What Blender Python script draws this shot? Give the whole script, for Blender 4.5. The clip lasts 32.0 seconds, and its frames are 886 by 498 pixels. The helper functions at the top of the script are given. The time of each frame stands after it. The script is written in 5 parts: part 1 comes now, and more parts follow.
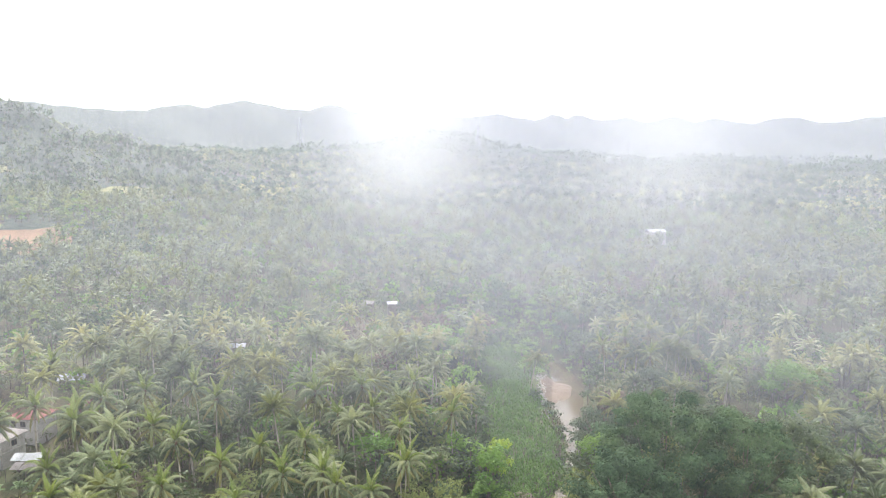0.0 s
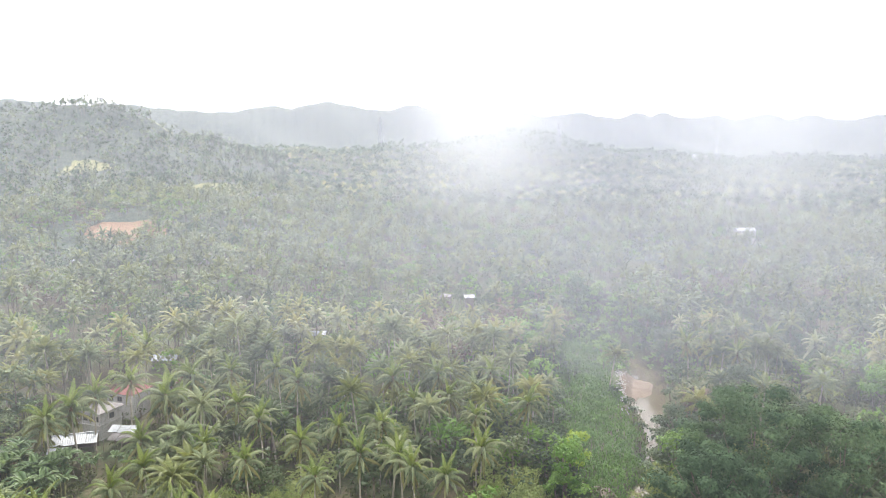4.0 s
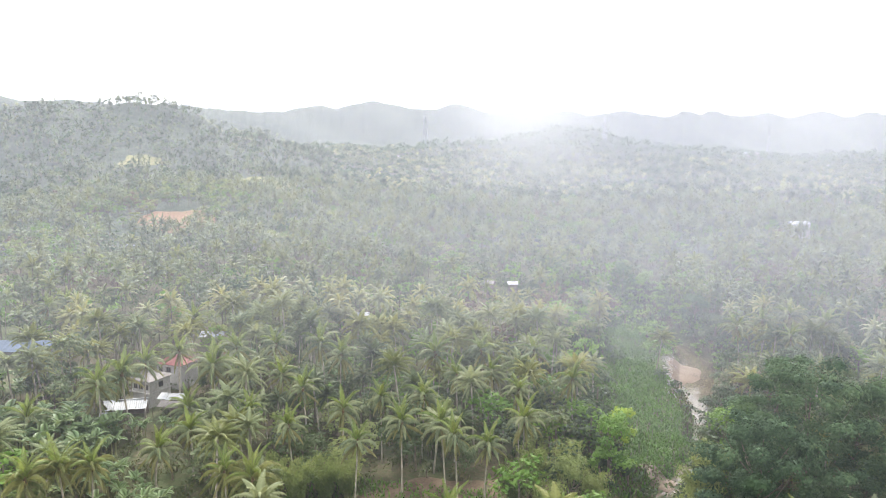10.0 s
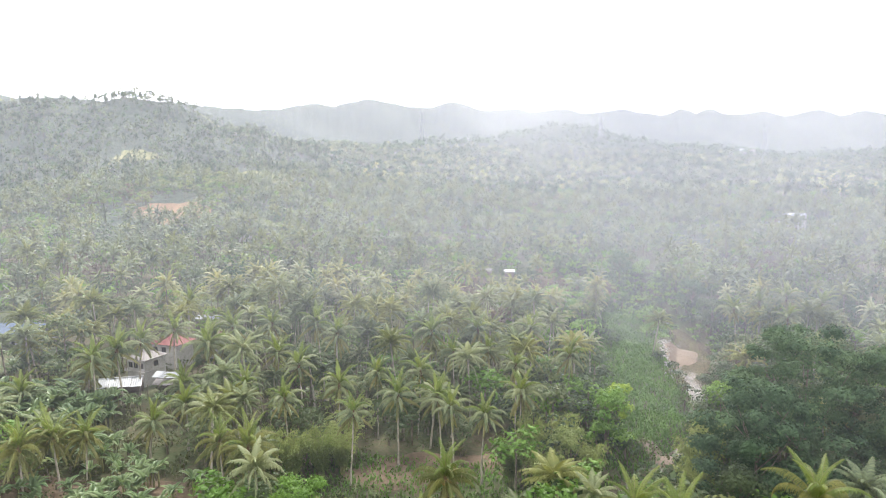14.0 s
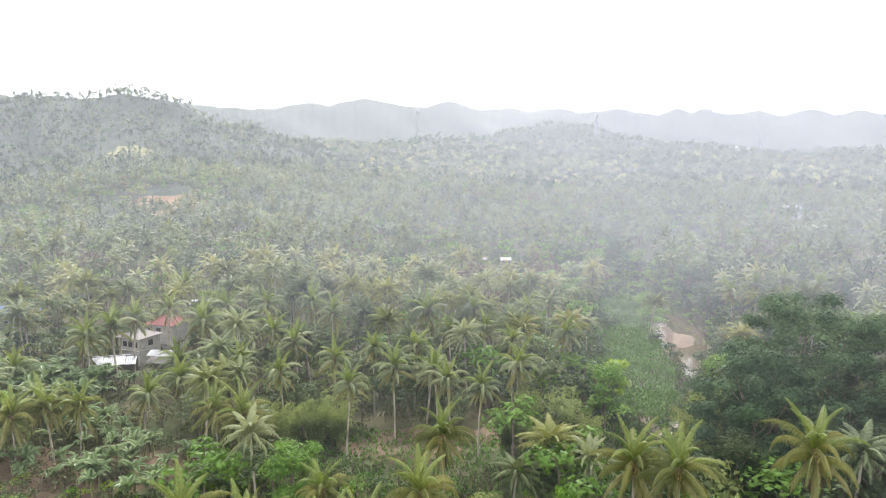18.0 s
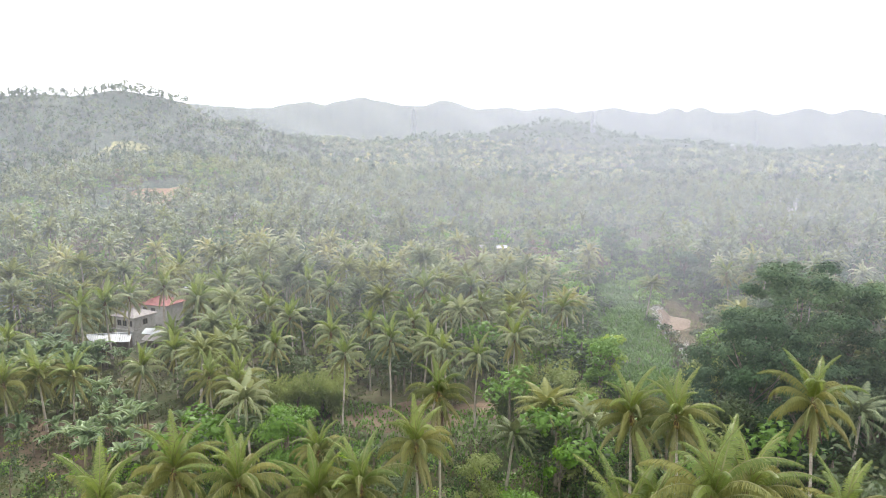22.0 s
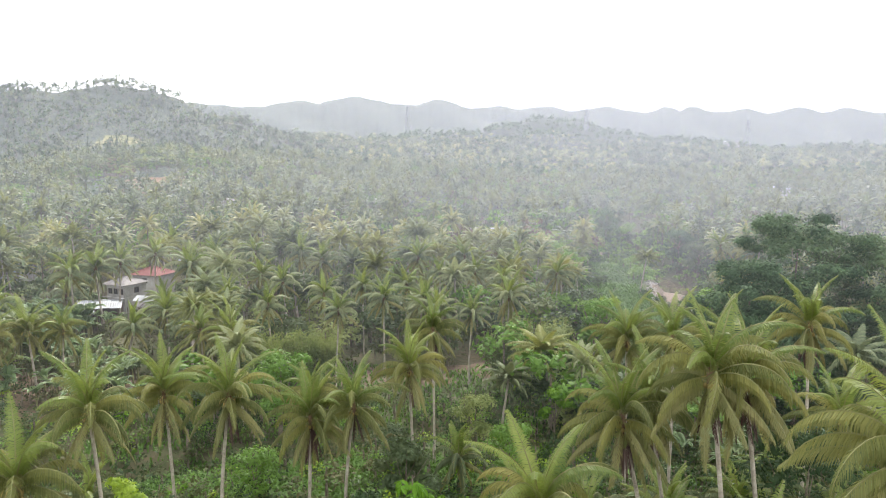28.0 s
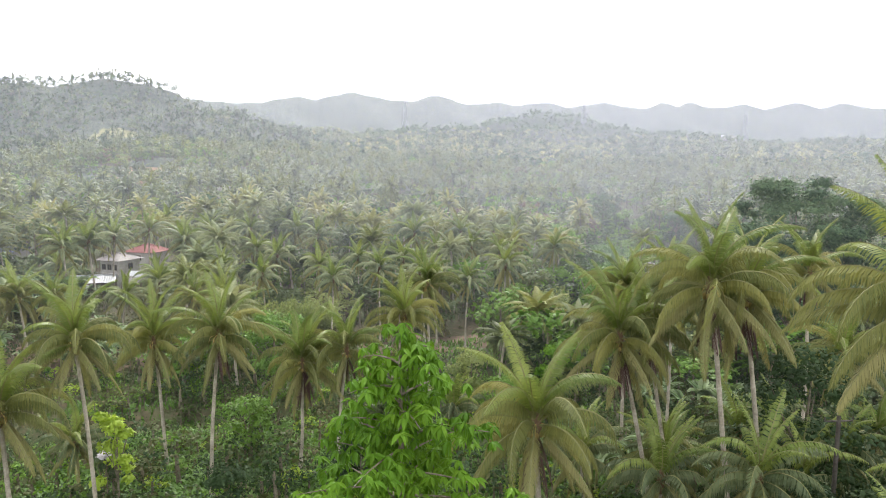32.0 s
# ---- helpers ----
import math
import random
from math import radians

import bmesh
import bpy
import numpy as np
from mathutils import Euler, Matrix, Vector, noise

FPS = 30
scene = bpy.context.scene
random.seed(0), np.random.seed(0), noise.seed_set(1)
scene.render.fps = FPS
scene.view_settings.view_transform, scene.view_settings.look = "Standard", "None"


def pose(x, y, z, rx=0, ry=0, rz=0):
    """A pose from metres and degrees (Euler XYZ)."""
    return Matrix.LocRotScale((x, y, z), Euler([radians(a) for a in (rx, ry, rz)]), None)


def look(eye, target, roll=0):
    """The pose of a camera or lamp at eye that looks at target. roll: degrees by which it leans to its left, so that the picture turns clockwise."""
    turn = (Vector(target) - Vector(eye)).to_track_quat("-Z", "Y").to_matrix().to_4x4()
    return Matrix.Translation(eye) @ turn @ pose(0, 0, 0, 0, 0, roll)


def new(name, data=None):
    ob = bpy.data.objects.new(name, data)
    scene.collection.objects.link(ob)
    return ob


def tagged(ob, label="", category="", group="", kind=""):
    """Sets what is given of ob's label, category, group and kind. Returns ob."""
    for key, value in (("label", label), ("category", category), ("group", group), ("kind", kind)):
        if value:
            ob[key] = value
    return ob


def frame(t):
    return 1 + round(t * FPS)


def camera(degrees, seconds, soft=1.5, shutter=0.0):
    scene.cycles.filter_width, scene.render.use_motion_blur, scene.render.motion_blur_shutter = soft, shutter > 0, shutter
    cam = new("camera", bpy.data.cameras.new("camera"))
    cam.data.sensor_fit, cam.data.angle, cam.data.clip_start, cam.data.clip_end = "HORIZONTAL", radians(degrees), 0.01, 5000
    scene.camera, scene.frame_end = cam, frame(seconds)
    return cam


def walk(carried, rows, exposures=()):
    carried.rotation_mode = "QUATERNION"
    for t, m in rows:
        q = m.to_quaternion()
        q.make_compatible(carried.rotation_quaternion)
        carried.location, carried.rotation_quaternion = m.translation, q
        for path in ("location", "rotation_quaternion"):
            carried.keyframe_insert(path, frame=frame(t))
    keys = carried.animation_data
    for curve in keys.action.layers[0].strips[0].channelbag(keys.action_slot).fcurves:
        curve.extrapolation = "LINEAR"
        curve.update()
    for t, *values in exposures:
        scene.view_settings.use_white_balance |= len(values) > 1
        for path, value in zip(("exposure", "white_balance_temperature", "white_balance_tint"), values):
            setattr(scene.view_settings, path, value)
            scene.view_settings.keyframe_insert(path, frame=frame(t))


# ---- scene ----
cam = camera(65.0, 32.0, 0.95)
METRES, EYE, TILT, LEAN, TURN = 38.0, 73.5, -7.3, 0.0, 0.0
ROWS = [
    (0.0, 0.0, 0.0, 0.0, 0.0, 0.0, -0.0),
    (0.5, -0.0008, 0.0017, -0.0089, 0.72, -0.0, -0.09),
    (1.0, -0.0, 0.0033, -0.0178, 1.45, 0.01, -0.16),
    (1.5, -0.0013, 0.0051, -0.0269, 2.23, 0.01, -0.26),
    (2.0, -0.0028, 0.0054, -0.0348, 3.18, 0.0, -0.37),
    (2.5, -0.0022, 0.009, -0.0445, 4.24, -0.01, -0.49),
    (3.0, -0.0026, 0.0107, -0.0525, 5.28, -0.03, -0.6),
    (3.5, -0.0029, 0.0127, -0.0617, 6.14, -0.04, -0.7),
    (5.5, -0.0023, 0.0189, -0.1172, 6.59, -0.01, -0.79),
    (6.0, -0.0019, 0.0213, -0.1324, 6.56, -0.02, -0.79),
    (6.5, -0.0032, 0.023, -0.1471, 6.56, -0.03, -0.81),
    (7.0, -0.0038, 0.0252, -0.1595, 7.02, -0.05, -0.87),
    (7.5, -0.0052, 0.0263, -0.1712, 7.76, -0.05, -0.95),
    (8.0, -0.0053, 0.0289, -0.1828, 8.59, -0.06, -1.05),
    (8.5, -0.0075, 0.0288, -0.1929, 9.35, -0.07, -1.14),
    (9.0, -0.0072, 0.0314, -0.2047, 9.91, -0.06, -1.21),
    (9.5, -0.0052, 0.0336, -0.2186, 10.01, -0.06, -1.23),
    (10.0, -0.0047, 0.0363, -0.2351, 9.97, -0.05, -1.24),
    (10.5, -0.0048, 0.0375, -0.2514, 9.91, -0.06, -1.23),
    (11.0, -0.0037, 0.04, -0.2692, 9.87, -0.06, -1.22),
    (11.5, -0.0032, 0.0425, -0.2867, 9.85, -0.07, -1.22),
    (12.0, -0.0051, 0.0429, -0.3043, 9.79, -0.07, -1.22),
    (12.5, -0.0046, 0.0446, -0.3205, 9.77, -0.07, -1.22),
    (13.0, -0.0054, 0.0474, -0.3371, 9.75, -0.07, -1.22),
    (13.5, -0.0056, 0.0491, -0.3539, 9.71, -0.06, -1.24),
    (14.0, -0.0045, 0.0512, -0.3691, 9.69, -0.08, -1.23),
    (14.5, -0.0052, 0.0536, -0.3859, 9.65, -0.08, -1.23),
    (16.5, -0.0055, 0.06, -0.4562, 9.48, -0.04, -1.25),
    (17.0, -0.004, 0.0636, -0.4727, 9.47, -0.05, -1.24),
    (17.5, -0.0057, 0.0644, -0.4896, 9.41, -0.05, -1.23),
    (18.0, -0.0076, 0.0652, -0.5068, 9.34, -0.03, -1.23),
    (18.5, -0.0065, 0.068, -0.5238, 9.31, -0.02, -1.23),
    (19.0, -0.0054, 0.0705, -0.5406, 9.27, -0.02, -1.22),
    (19.5, -0.0049, 0.0721, -0.5581, 9.23, -0.01, -1.21),
    (20.0, -0.0063, 0.0742, -0.5745, 9.18, -0.02, -1.2),
    (20.5, -0.0059, 0.0759, -0.5921, 9.16, -0.02, -1.18),
    (21.0, -0.0065, 0.0764, -0.6094, 9.1, -0.02, -1.19),
    (21.5, -0.006, 0.0781, -0.6261, 9.07, -0.02, -1.18),
    (22.0, -0.0066, 0.08, -0.6443, 9.03, -0.0, -1.18),
    (22.5, -0.0063, 0.0819, -0.6614, 8.99, -0.01, -1.18),
    (23.0, -0.0063, 0.0843, -0.6791, 8.93, -0.01, -1.17),
    (23.5, -0.0055, 0.0859, -0.6969, 8.88, 0.0, -1.15),
    (24.0, -0.0053, 0.0879, -0.7149, 8.83, 0.01, -1.15),
    (24.5, -0.0053, 0.0898, -0.7314, 8.79, 0.01, -1.14),
    (25.0, -0.0068, 0.0919, -0.7485, 8.75, 0.01, -1.15),
    (25.5, -0.0069, 0.094, -0.7643, 8.71, 0.02, -1.15),
    (27.5, -0.0059, 0.1, -0.8322, 8.56, 0.06, -1.13),
    (28.0, -0.0055, 0.1014, -0.8499, 8.53, 0.07, -1.11),
    (28.5, -0.0055, 0.1035, -0.8674, 8.5, 0.06, -1.1),
    (29.0, -0.0052, 0.106, -0.8852, 8.46, 0.05, -1.1),
    (29.5, -0.0048, 0.109, -0.9027, 8.44, 0.02, -1.07),
    (30.0, -0.0046, 0.1125, -0.9202, 8.43, 0.02, -1.06),
    (30.5, -0.0042, 0.1164, -0.9376, 8.4, -0.01, -1.06),
    (31.0, -0.0037, 0.1203, -0.9548, 8.37, -0.04, -1.04),
    (31.5, -0.0022, 0.1253, -0.9715, 8.36, -0.08, -1.01),
    (32.0, 0.0003, 0.1308, -0.9874, 8.33, -0.11, -1.02),
]
walk(cam, [(t, pose(0, 0, EYE, TILT, LEAN, TURN) @ pose(METRES * x, METRES * y, METRES * z, 90 + pitch, roll, yaw)) for t, x, y, z, yaw, pitch, roll in ROWS], [(0.0, 0.45), (9.0, 0.42), (14.0, 0.42), (20.0, 0.4), (28.0, 0.32), (32.0, 0.28)])

# ---- light: a white overcast sky, the low sun ahead behind thin cloud ----
SUN_EL, SUN_AZ = 47.0, -5.0
world = bpy.data.worlds.new("sky")
scene.world = world
world.use_nodes = True
wn, wl = world.node_tree.nodes, world.node_tree.links
wn.clear()
sky = wn.new("ShaderNodeTexSky")
sky.sky_type, sky.sun_disc = "NISHITA", False
sky.sun_elevation, sky.sun_rotation = radians(SUN_EL), radians(SUN_AZ)
sky.dust_density, sky.air_density = 4.0, 1.0
sky_bg, cloud_bg, both, wout = (wn.new(k) for k in ("ShaderNodeBackground", "ShaderNodeBackground", "ShaderNodeAddShader", "ShaderNodeOutputWorld"))
sky_bg.inputs[1].default_value = 0.05
cloud_bg.inputs[0].default_value = (0.96, 0.98, 1.0, 1)
cloud_bg.inputs[1].default_value = 1.95
wl.new(sky.outputs[0], sky_bg.inputs[0])
wl.new(sky_bg.outputs[0], both.inputs[0])
wl.new(cloud_bg.outputs[0], both.inputs[1])
wl.new(both.outputs[0], wout.inputs[0])
sun = new("sun", bpy.data.lights.new("sun", "SUN"))
sun.data.energy, sun.data.angle, sun.data.color = 4.9, radians(11), (1.0, 0.96, 0.9)
sd = Vector((math.sin(radians(SUN_AZ)) * math.cos(radians(SUN_EL)), math.cos(radians(SUN_AZ)) * math.cos(radians(SUN_EL)), math.sin(radians(SUN_EL))))
sun.matrix_world = look(sd * 100, (0, 0, 0))

# ---- materials ----
def material(name):
    m = bpy.data.materials.new(name)
    m.use_nodes = True
    m.node_tree.nodes.clear()
    return m, m.node_tree.nodes, m.node_tree.links


def node(ns, kind, **values):
    n = ns.new(kind)
    for k, v in values.items():
        n.inputs[k].default_value = v
    return n


def ramp(ns, stops):
    r = ns.new("ShaderNodeValToRGB")
    e = r.color_ramp.elements
    while len(e) < len(stops):
        e.new(0.5)
    for k, (p, c) in zip(e, stops):
        k.position, k.color = p, (*c, 1)
    return r


def surface(name, cols, scale=1.0, fine=12.0, rough=0.8, bump=0.3, metal=0.0, dist=0.05, spec=0.3):
    """Two noises, coarse and fine, mixed into a colour ramp and a bump."""
    m, ns, ls = material(name)
    co = ns.new("ShaderNodeTexCoord")
    a, b = node(ns, "ShaderNodeTexNoise", Scale=scale, Detail=6.0), node(ns, "ShaderNodeTexNoise", Scale=fine, Detail=5.0)
    for n in (a, b):
        ls.new(co.outputs["Object"], n.inputs["Vector"])
    mix = ns.new("ShaderNodeMath")
    mix.operation = "MULTIPLY_ADD"
    mix.inputs[1].default_value = 0.45
    add = ns.new("ShaderNodeMath")
    add.operation = "MULTIPLY"
    add.inputs[1].default_value = 0.55
    ls.new(a.outputs[0], add.inputs[0])
    ls.new(b.outputs[0], mix.inputs[0])
    ls.new(add.outputs[0], mix.inputs[2])
    k = len(cols)
    r = ramp(ns, [(0.33 + 0.34 * i / max(1, k - 1), c) for i, c in enumerate(cols)])
    ls.new(mix.outputs[0], r.inputs[0])
    p = node(ns, "ShaderNodeBsdfPrincipled", Roughness=rough, Metallic=metal)
    p.inputs["Specular IOR Level"].default_value = spec
    ls.new(r.outputs[0], p.inputs["Base Color"])
    bp = node(ns, "ShaderNodeBump", Strength=bump, Distance=dist)
    ls.new(b.outputs[0], bp.inputs["Height"])
    ls.new(bp.outputs[0], p.inputs["Normal"])
    o = ns.new("ShaderNodeOutputMaterial")
    ls.new(p.outputs[0], o.inputs[0])
    return m


def leaf(name, cols, through_light=0.4, rough=0.55, patch=0.08, wax=0.28, warmth=1.02):
    """Foliage: colour varies by object, by leaf and by a slow noise; some light passes through."""
    m, ns, ls = material(name)
    geo, info, co = ns.new("ShaderNodeNewGeometry"), ns.new("ShaderNodeObjectInfo"), ns.new("ShaderNodeTexCoord")
    n = node(ns, "ShaderNodeTexNoise", Scale=patch, Detail=3.0)
    ls.new(geo.outputs["Position"], n.inputs["Vector"])
    def mul_add(src, k, prev):
        q = ns.new("ShaderNodeMath")
        q.operation = "MULTIPLY_ADD"
        q.inputs[1].default_value = k
        ls.new(src, q.inputs[0])
        if prev is None:
            q.inputs[2].default_value = 0.0
        else:
            ls.new(prev, q.inputs[2])
        return q.outputs[0]
    v = mul_add(geo.outputs["Random Per Island"], 0.2, None)
    v = mul_add(info.outputs["Random"], 0.34, v)
    v = mul_add(n.outputs[0], 0.52, v)
    k = len(cols)
    r = ramp(ns, [(0.2 + 0.65 * i / max(1, k - 1), c) for i, c in enumerate(cols)])
    ls.new(v, r.inputs[0])
    cols = [(cr * warmth, cg, cb * 1.2) for cr, cg, cb in cols]
    for el, c in zip(r.color_ramp.elements, cols):
        el.color = (*c, 1)
    p = node(ns, "ShaderNodeBsdfPrincipled", Roughness=rough)
    p.inputs["Specular IOR Level"].default_value = wax
    t = ns.new("ShaderNodeBsdfTranslucent")
    mx = node(ns, "ShaderNodeMixShader", Fac=through_light)
    ls.new(r.outputs[0], p.inputs["Base Color"])
    warm = ns.new("ShaderNodeVectorMath")
    warm.operation = "MULTIPLY"
    warm.inputs[1].default_value = (1.22, 1.15, 1.0)
    ls.new(r.outputs[0], warm.inputs[0])
    ls.new(warm.outputs[0], t.inputs["Color"])
    ls.new(p.outputs[0], mx.inputs[1])
    ls.new(t.outputs[0], mx.inputs[2])
    o = ns.new("ShaderNodeOutputMaterial")
    ls.new(mx.outputs[0], o.inputs[0])
    return m


def smoke_material(name, low, high, z0, z1, plume, band, scale, reach, columns):
    """Thin white smoke: it scatters some light forwards and back, lets the rest through, and thickens with height."""
    m, ns, ls = material(name)
    d, t = ns.new("ShaderNodeBsdfDiffuse"), ns.new("ShaderNodeBsdfTranslucent")
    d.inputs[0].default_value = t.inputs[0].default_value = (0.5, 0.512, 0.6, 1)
    half, o = node(ns, "ShaderNodeMixShader", Fac=0.5), ns.new("ShaderNodeOutputMaterial")
    ls.new(d.outputs[0], half.inputs[1])
    ls.new(t.outputs[0], half.inputs[2])
    geo, sep = ns.new("ShaderNodeNewGeometry"), ns.new("ShaderNodeSeparateXYZ")
    ls.new(geo.outputs["Position"], sep.inputs[0])
    n = node(ns, "ShaderNodeTexNoise", Scale=scale, Detail=4.0, Roughness=0.55)
    ls.new(geo.outputs["Position"], n.inputs["Vector"])

    def span(src, i0, i1, o0, o1, soft=False):
        r = ns.new("ShaderNodeMapRange")
        if soft:
            r.interpolation_type = "SMOOTHSTEP"
        for k, v in enumerate((i0, i1, o0, o1)):
            r.inputs[k + 1].default_value = v
        ls.new(src, r.inputs[0])
        return r.outputs[0]

    def calc(op, x, y):
        q = ns.new("ShaderNodeMath")
        q.operation = op
        for k, v in enumerate((x, y)):
            if isinstance(v, float):
                q.inputs[k].default_value = v
            else:
                ls.new(v, q.inputs[k])
        return q.outputs[0]

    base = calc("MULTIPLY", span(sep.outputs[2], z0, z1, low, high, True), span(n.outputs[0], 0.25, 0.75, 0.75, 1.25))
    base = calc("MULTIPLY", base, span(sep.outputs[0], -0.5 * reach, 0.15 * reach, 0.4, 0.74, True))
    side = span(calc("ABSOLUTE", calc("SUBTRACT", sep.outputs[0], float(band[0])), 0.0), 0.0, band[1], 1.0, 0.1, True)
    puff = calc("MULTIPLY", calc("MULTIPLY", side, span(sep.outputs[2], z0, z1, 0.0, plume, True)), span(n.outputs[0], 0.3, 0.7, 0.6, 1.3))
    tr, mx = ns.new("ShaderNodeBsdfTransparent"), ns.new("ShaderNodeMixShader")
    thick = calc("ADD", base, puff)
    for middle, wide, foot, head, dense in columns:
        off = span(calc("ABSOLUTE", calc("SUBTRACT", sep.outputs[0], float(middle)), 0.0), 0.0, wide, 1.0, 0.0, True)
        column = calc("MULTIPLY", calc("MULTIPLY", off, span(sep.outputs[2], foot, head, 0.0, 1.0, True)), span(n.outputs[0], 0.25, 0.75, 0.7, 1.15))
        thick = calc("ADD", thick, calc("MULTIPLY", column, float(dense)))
        # sun glow put into the smoke's colour: whiter inside the columns
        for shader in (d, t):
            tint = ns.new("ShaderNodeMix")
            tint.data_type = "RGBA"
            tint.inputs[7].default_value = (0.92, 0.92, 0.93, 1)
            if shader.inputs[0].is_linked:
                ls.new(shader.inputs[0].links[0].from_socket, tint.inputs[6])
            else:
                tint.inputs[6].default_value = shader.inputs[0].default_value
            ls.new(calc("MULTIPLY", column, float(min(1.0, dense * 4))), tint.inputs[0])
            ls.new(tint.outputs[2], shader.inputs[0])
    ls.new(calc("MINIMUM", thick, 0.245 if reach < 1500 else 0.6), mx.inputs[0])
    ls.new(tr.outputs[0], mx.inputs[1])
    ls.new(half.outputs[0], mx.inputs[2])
    ls.new(mx.outputs[0], o.inputs[0])
    return m


GROUND = surface("forest_floor", [(0.035, 0.05, 0.018), (0.06, 0.075, 0.028), (0.085, 0.075, 0.04), (0.12, 0.088, 0.052)], 0.05, 1.3, 0.95, 0.6, dist=0.3)
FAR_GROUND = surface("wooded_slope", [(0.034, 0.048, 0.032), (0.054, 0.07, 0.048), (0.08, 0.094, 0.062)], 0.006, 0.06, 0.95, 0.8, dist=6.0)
SOIL = surface("bare_soil", [(0.075, 0.055, 0.035), (0.125, 0.088, 0.056), (0.18, 0.125, 0.082)], 0.15, 2.0, 0.95, 0.5, dist=0.2)
CLAY = surface("orange_clay", [(0.17, 0.1, 0.055), (0.23, 0.14, 0.08), (0.29, 0.195, 0.115)], 0.06, 0.9, 0.95, 0.4, dist=0.2)
MEADOW = surface("dry_grass_slope", [(0.12, 0.13, 0.05), (0.19, 0.185, 0.075), (0.26, 0.24, 0.115)], 0.05, 0.8, 0.95, 0.5, dist=0.3)
SAND = surface("river_sand", [(0.125, 0.092, 0.066), (0.18, 0.136, 0.102), (0.24, 0.187, 0.145)], 0.2, 3.0, 0.9, 0.4, dist=0.1)
STONE = surface("river_stone", [(0.3, 0.27, 0.24), (0.5, 0.47, 0.43)], 1.0, 8.0, 0.85, 0.3)
BARK = surface("palm_bark", [(0.21, 0.175, 0.135), (0.34, 0.295, 0.235), (0.48, 0.43, 0.35)], 1.5, 9.0, 0.9, 0.6)
WOODBARK = surface("tree_bark", [(0.09, 0.07, 0.05), (0.17, 0.14, 0.1), (0.27, 0.23, 0.18)], 1.5, 9.0, 0.9, 0.6)
PALM = leaf("palm_leaf", [(0.07, 0.096, 0.026), (0.13, 0.168, 0.044), (0.2, 0.235, 0.062), (0.255, 0.275, 0.078)], 0.36, 0.5, 0.08, 0.34, 1.12)
# palm_leaf again, darker and more saturated, for the near palms
PALM_FINE = leaf("near_palm_leaf", [(0.055, 0.08, 0.02), (0.1, 0.135, 0.033), (0.165, 0.195, 0.046), (0.22, 0.235, 0.056)], 0.36, 0.5, 0.08, 0.24, 1.18)
# paler than palm_leaf: haze over the valley palms put into the colour
PALM_HAZED = leaf("hazed_palm_leaf", [(0.09, 0.122, 0.055), (0.16, 0.205, 0.086), (0.23, 0.27, 0.115), (0.28, 0.31, 0.135)], 0.36, 0.5, 0.08, 0.34, 1.06)
PALM_DIM = leaf("deep_green_palm_leaf", [(0.05, 0.078, 0.03), (0.095, 0.132, 0.046), (0.145, 0.178, 0.062)], 0.32, 0.5, 0.08, 0.34, 1.1)
PALM_GREEN = leaf("green_palm_leaf", [(0.07, 0.115, 0.02), (0.125, 0.185, 0.032), (0.2, 0.255, 0.048)], 0.38, 0.45, 0.08, 0.34, 1.1)
PALM_OLD = leaf("old_palm_leaf", [(0.11, 0.118, 0.034), (0.19, 0.185, 0.055), (0.28, 0.255, 0.085)], 0.3, 0.5)
PALM_NEW = leaf("young_palm_leaf", [(0.1, 0.15, 0.03), (0.16, 0.21, 0.042), (0.24, 0.28, 0.06)], 0.42, 0.4)
DEAD = leaf("dead_frond", [(0.035, 0.018, 0.014), (0.07, 0.038, 0.028), (0.125, 0.08, 0.055)], 0.12, 0.8)
RACHIS = surface("frond_rib", [(0.14, 0.145, 0.05), (0.22, 0.205, 0.078)], 2, 12, 0.6, 0.1)
NUT = surface("coconut_husk", [(0.2, 0.16, 0.05), (0.34, 0.24, 0.08)], 3, 15, 0.6, 0.1)
STALK = surface("flower_stalk", [(0.42, 0.3, 0.1), (0.55, 0.42, 0.16)], 3, 15, 0.7, 0.1)
FIBRE = surface("crown_fibre", [(0.1, 0.06, 0.035), (0.2, 0.13, 0.08)], 4, 20, 0.9, 0.4)
BROAD = leaf("broad_leaf", [(0.042, 0.066, 0.026), (0.075, 0.108, 0.04), (0.11, 0.14, 0.046)], 0.4, 0.55)
BROAD_DARK = leaf("dark_broad_leaf", [(0.03, 0.06, 0.024), (0.066, 0.114, 0.043), (0.13, 0.19, 0.068)], 0.3, 0.65, 0.16, 0.16)
# shade under the palms put into the colour; used on the hill too
SHADED = leaf("deep_shade_leaf", [(0.016, 0.034, 0.011), (0.032, 0.058, 0.018), (0.058, 0.09, 0.027)], 0.26, 0.65, 0.2, 0.16)
BROAD_LIGHT = leaf("light_broad_leaf", [(0.07, 0.15, 0.02), (0.12, 0.22, 0.03), (0.18, 0.29, 0.05)], 0.4, 0.45)
LIME = leaf("fresh_large_leaf", [(0.045, 0.115, 0.006), (0.09, 0.195, 0.01), (0.16, 0.29, 0.02)], 0.38, 0.5, 0.3, 0.18)
LEMON = leaf("yellow_green_leaf", [(0.16, 0.26, 0.02), (0.25, 0.36, 0.03), (0.34, 0.44, 0.05)], 0.4, 0.45)
BAMBOO = leaf("bamboo_leaf", [(0.105, 0.145, 0.04), (0.19, 0.24, 0.064), (0.28, 0.315, 0.1)], 0.5, 0.5)
CANE = surface("bamboo_cane", [(0.2, 0.2, 0.08), (0.3, 0.28, 0.12)], 1, 8, 0.5, 0.1)
BANANA = leaf("banana_leaf", [(0.08, 0.13, 0.045), (0.135, 0.2, 0.065), (0.22, 0.28, 0.11)], 0.34, 0.35, 0.08, 0.45)
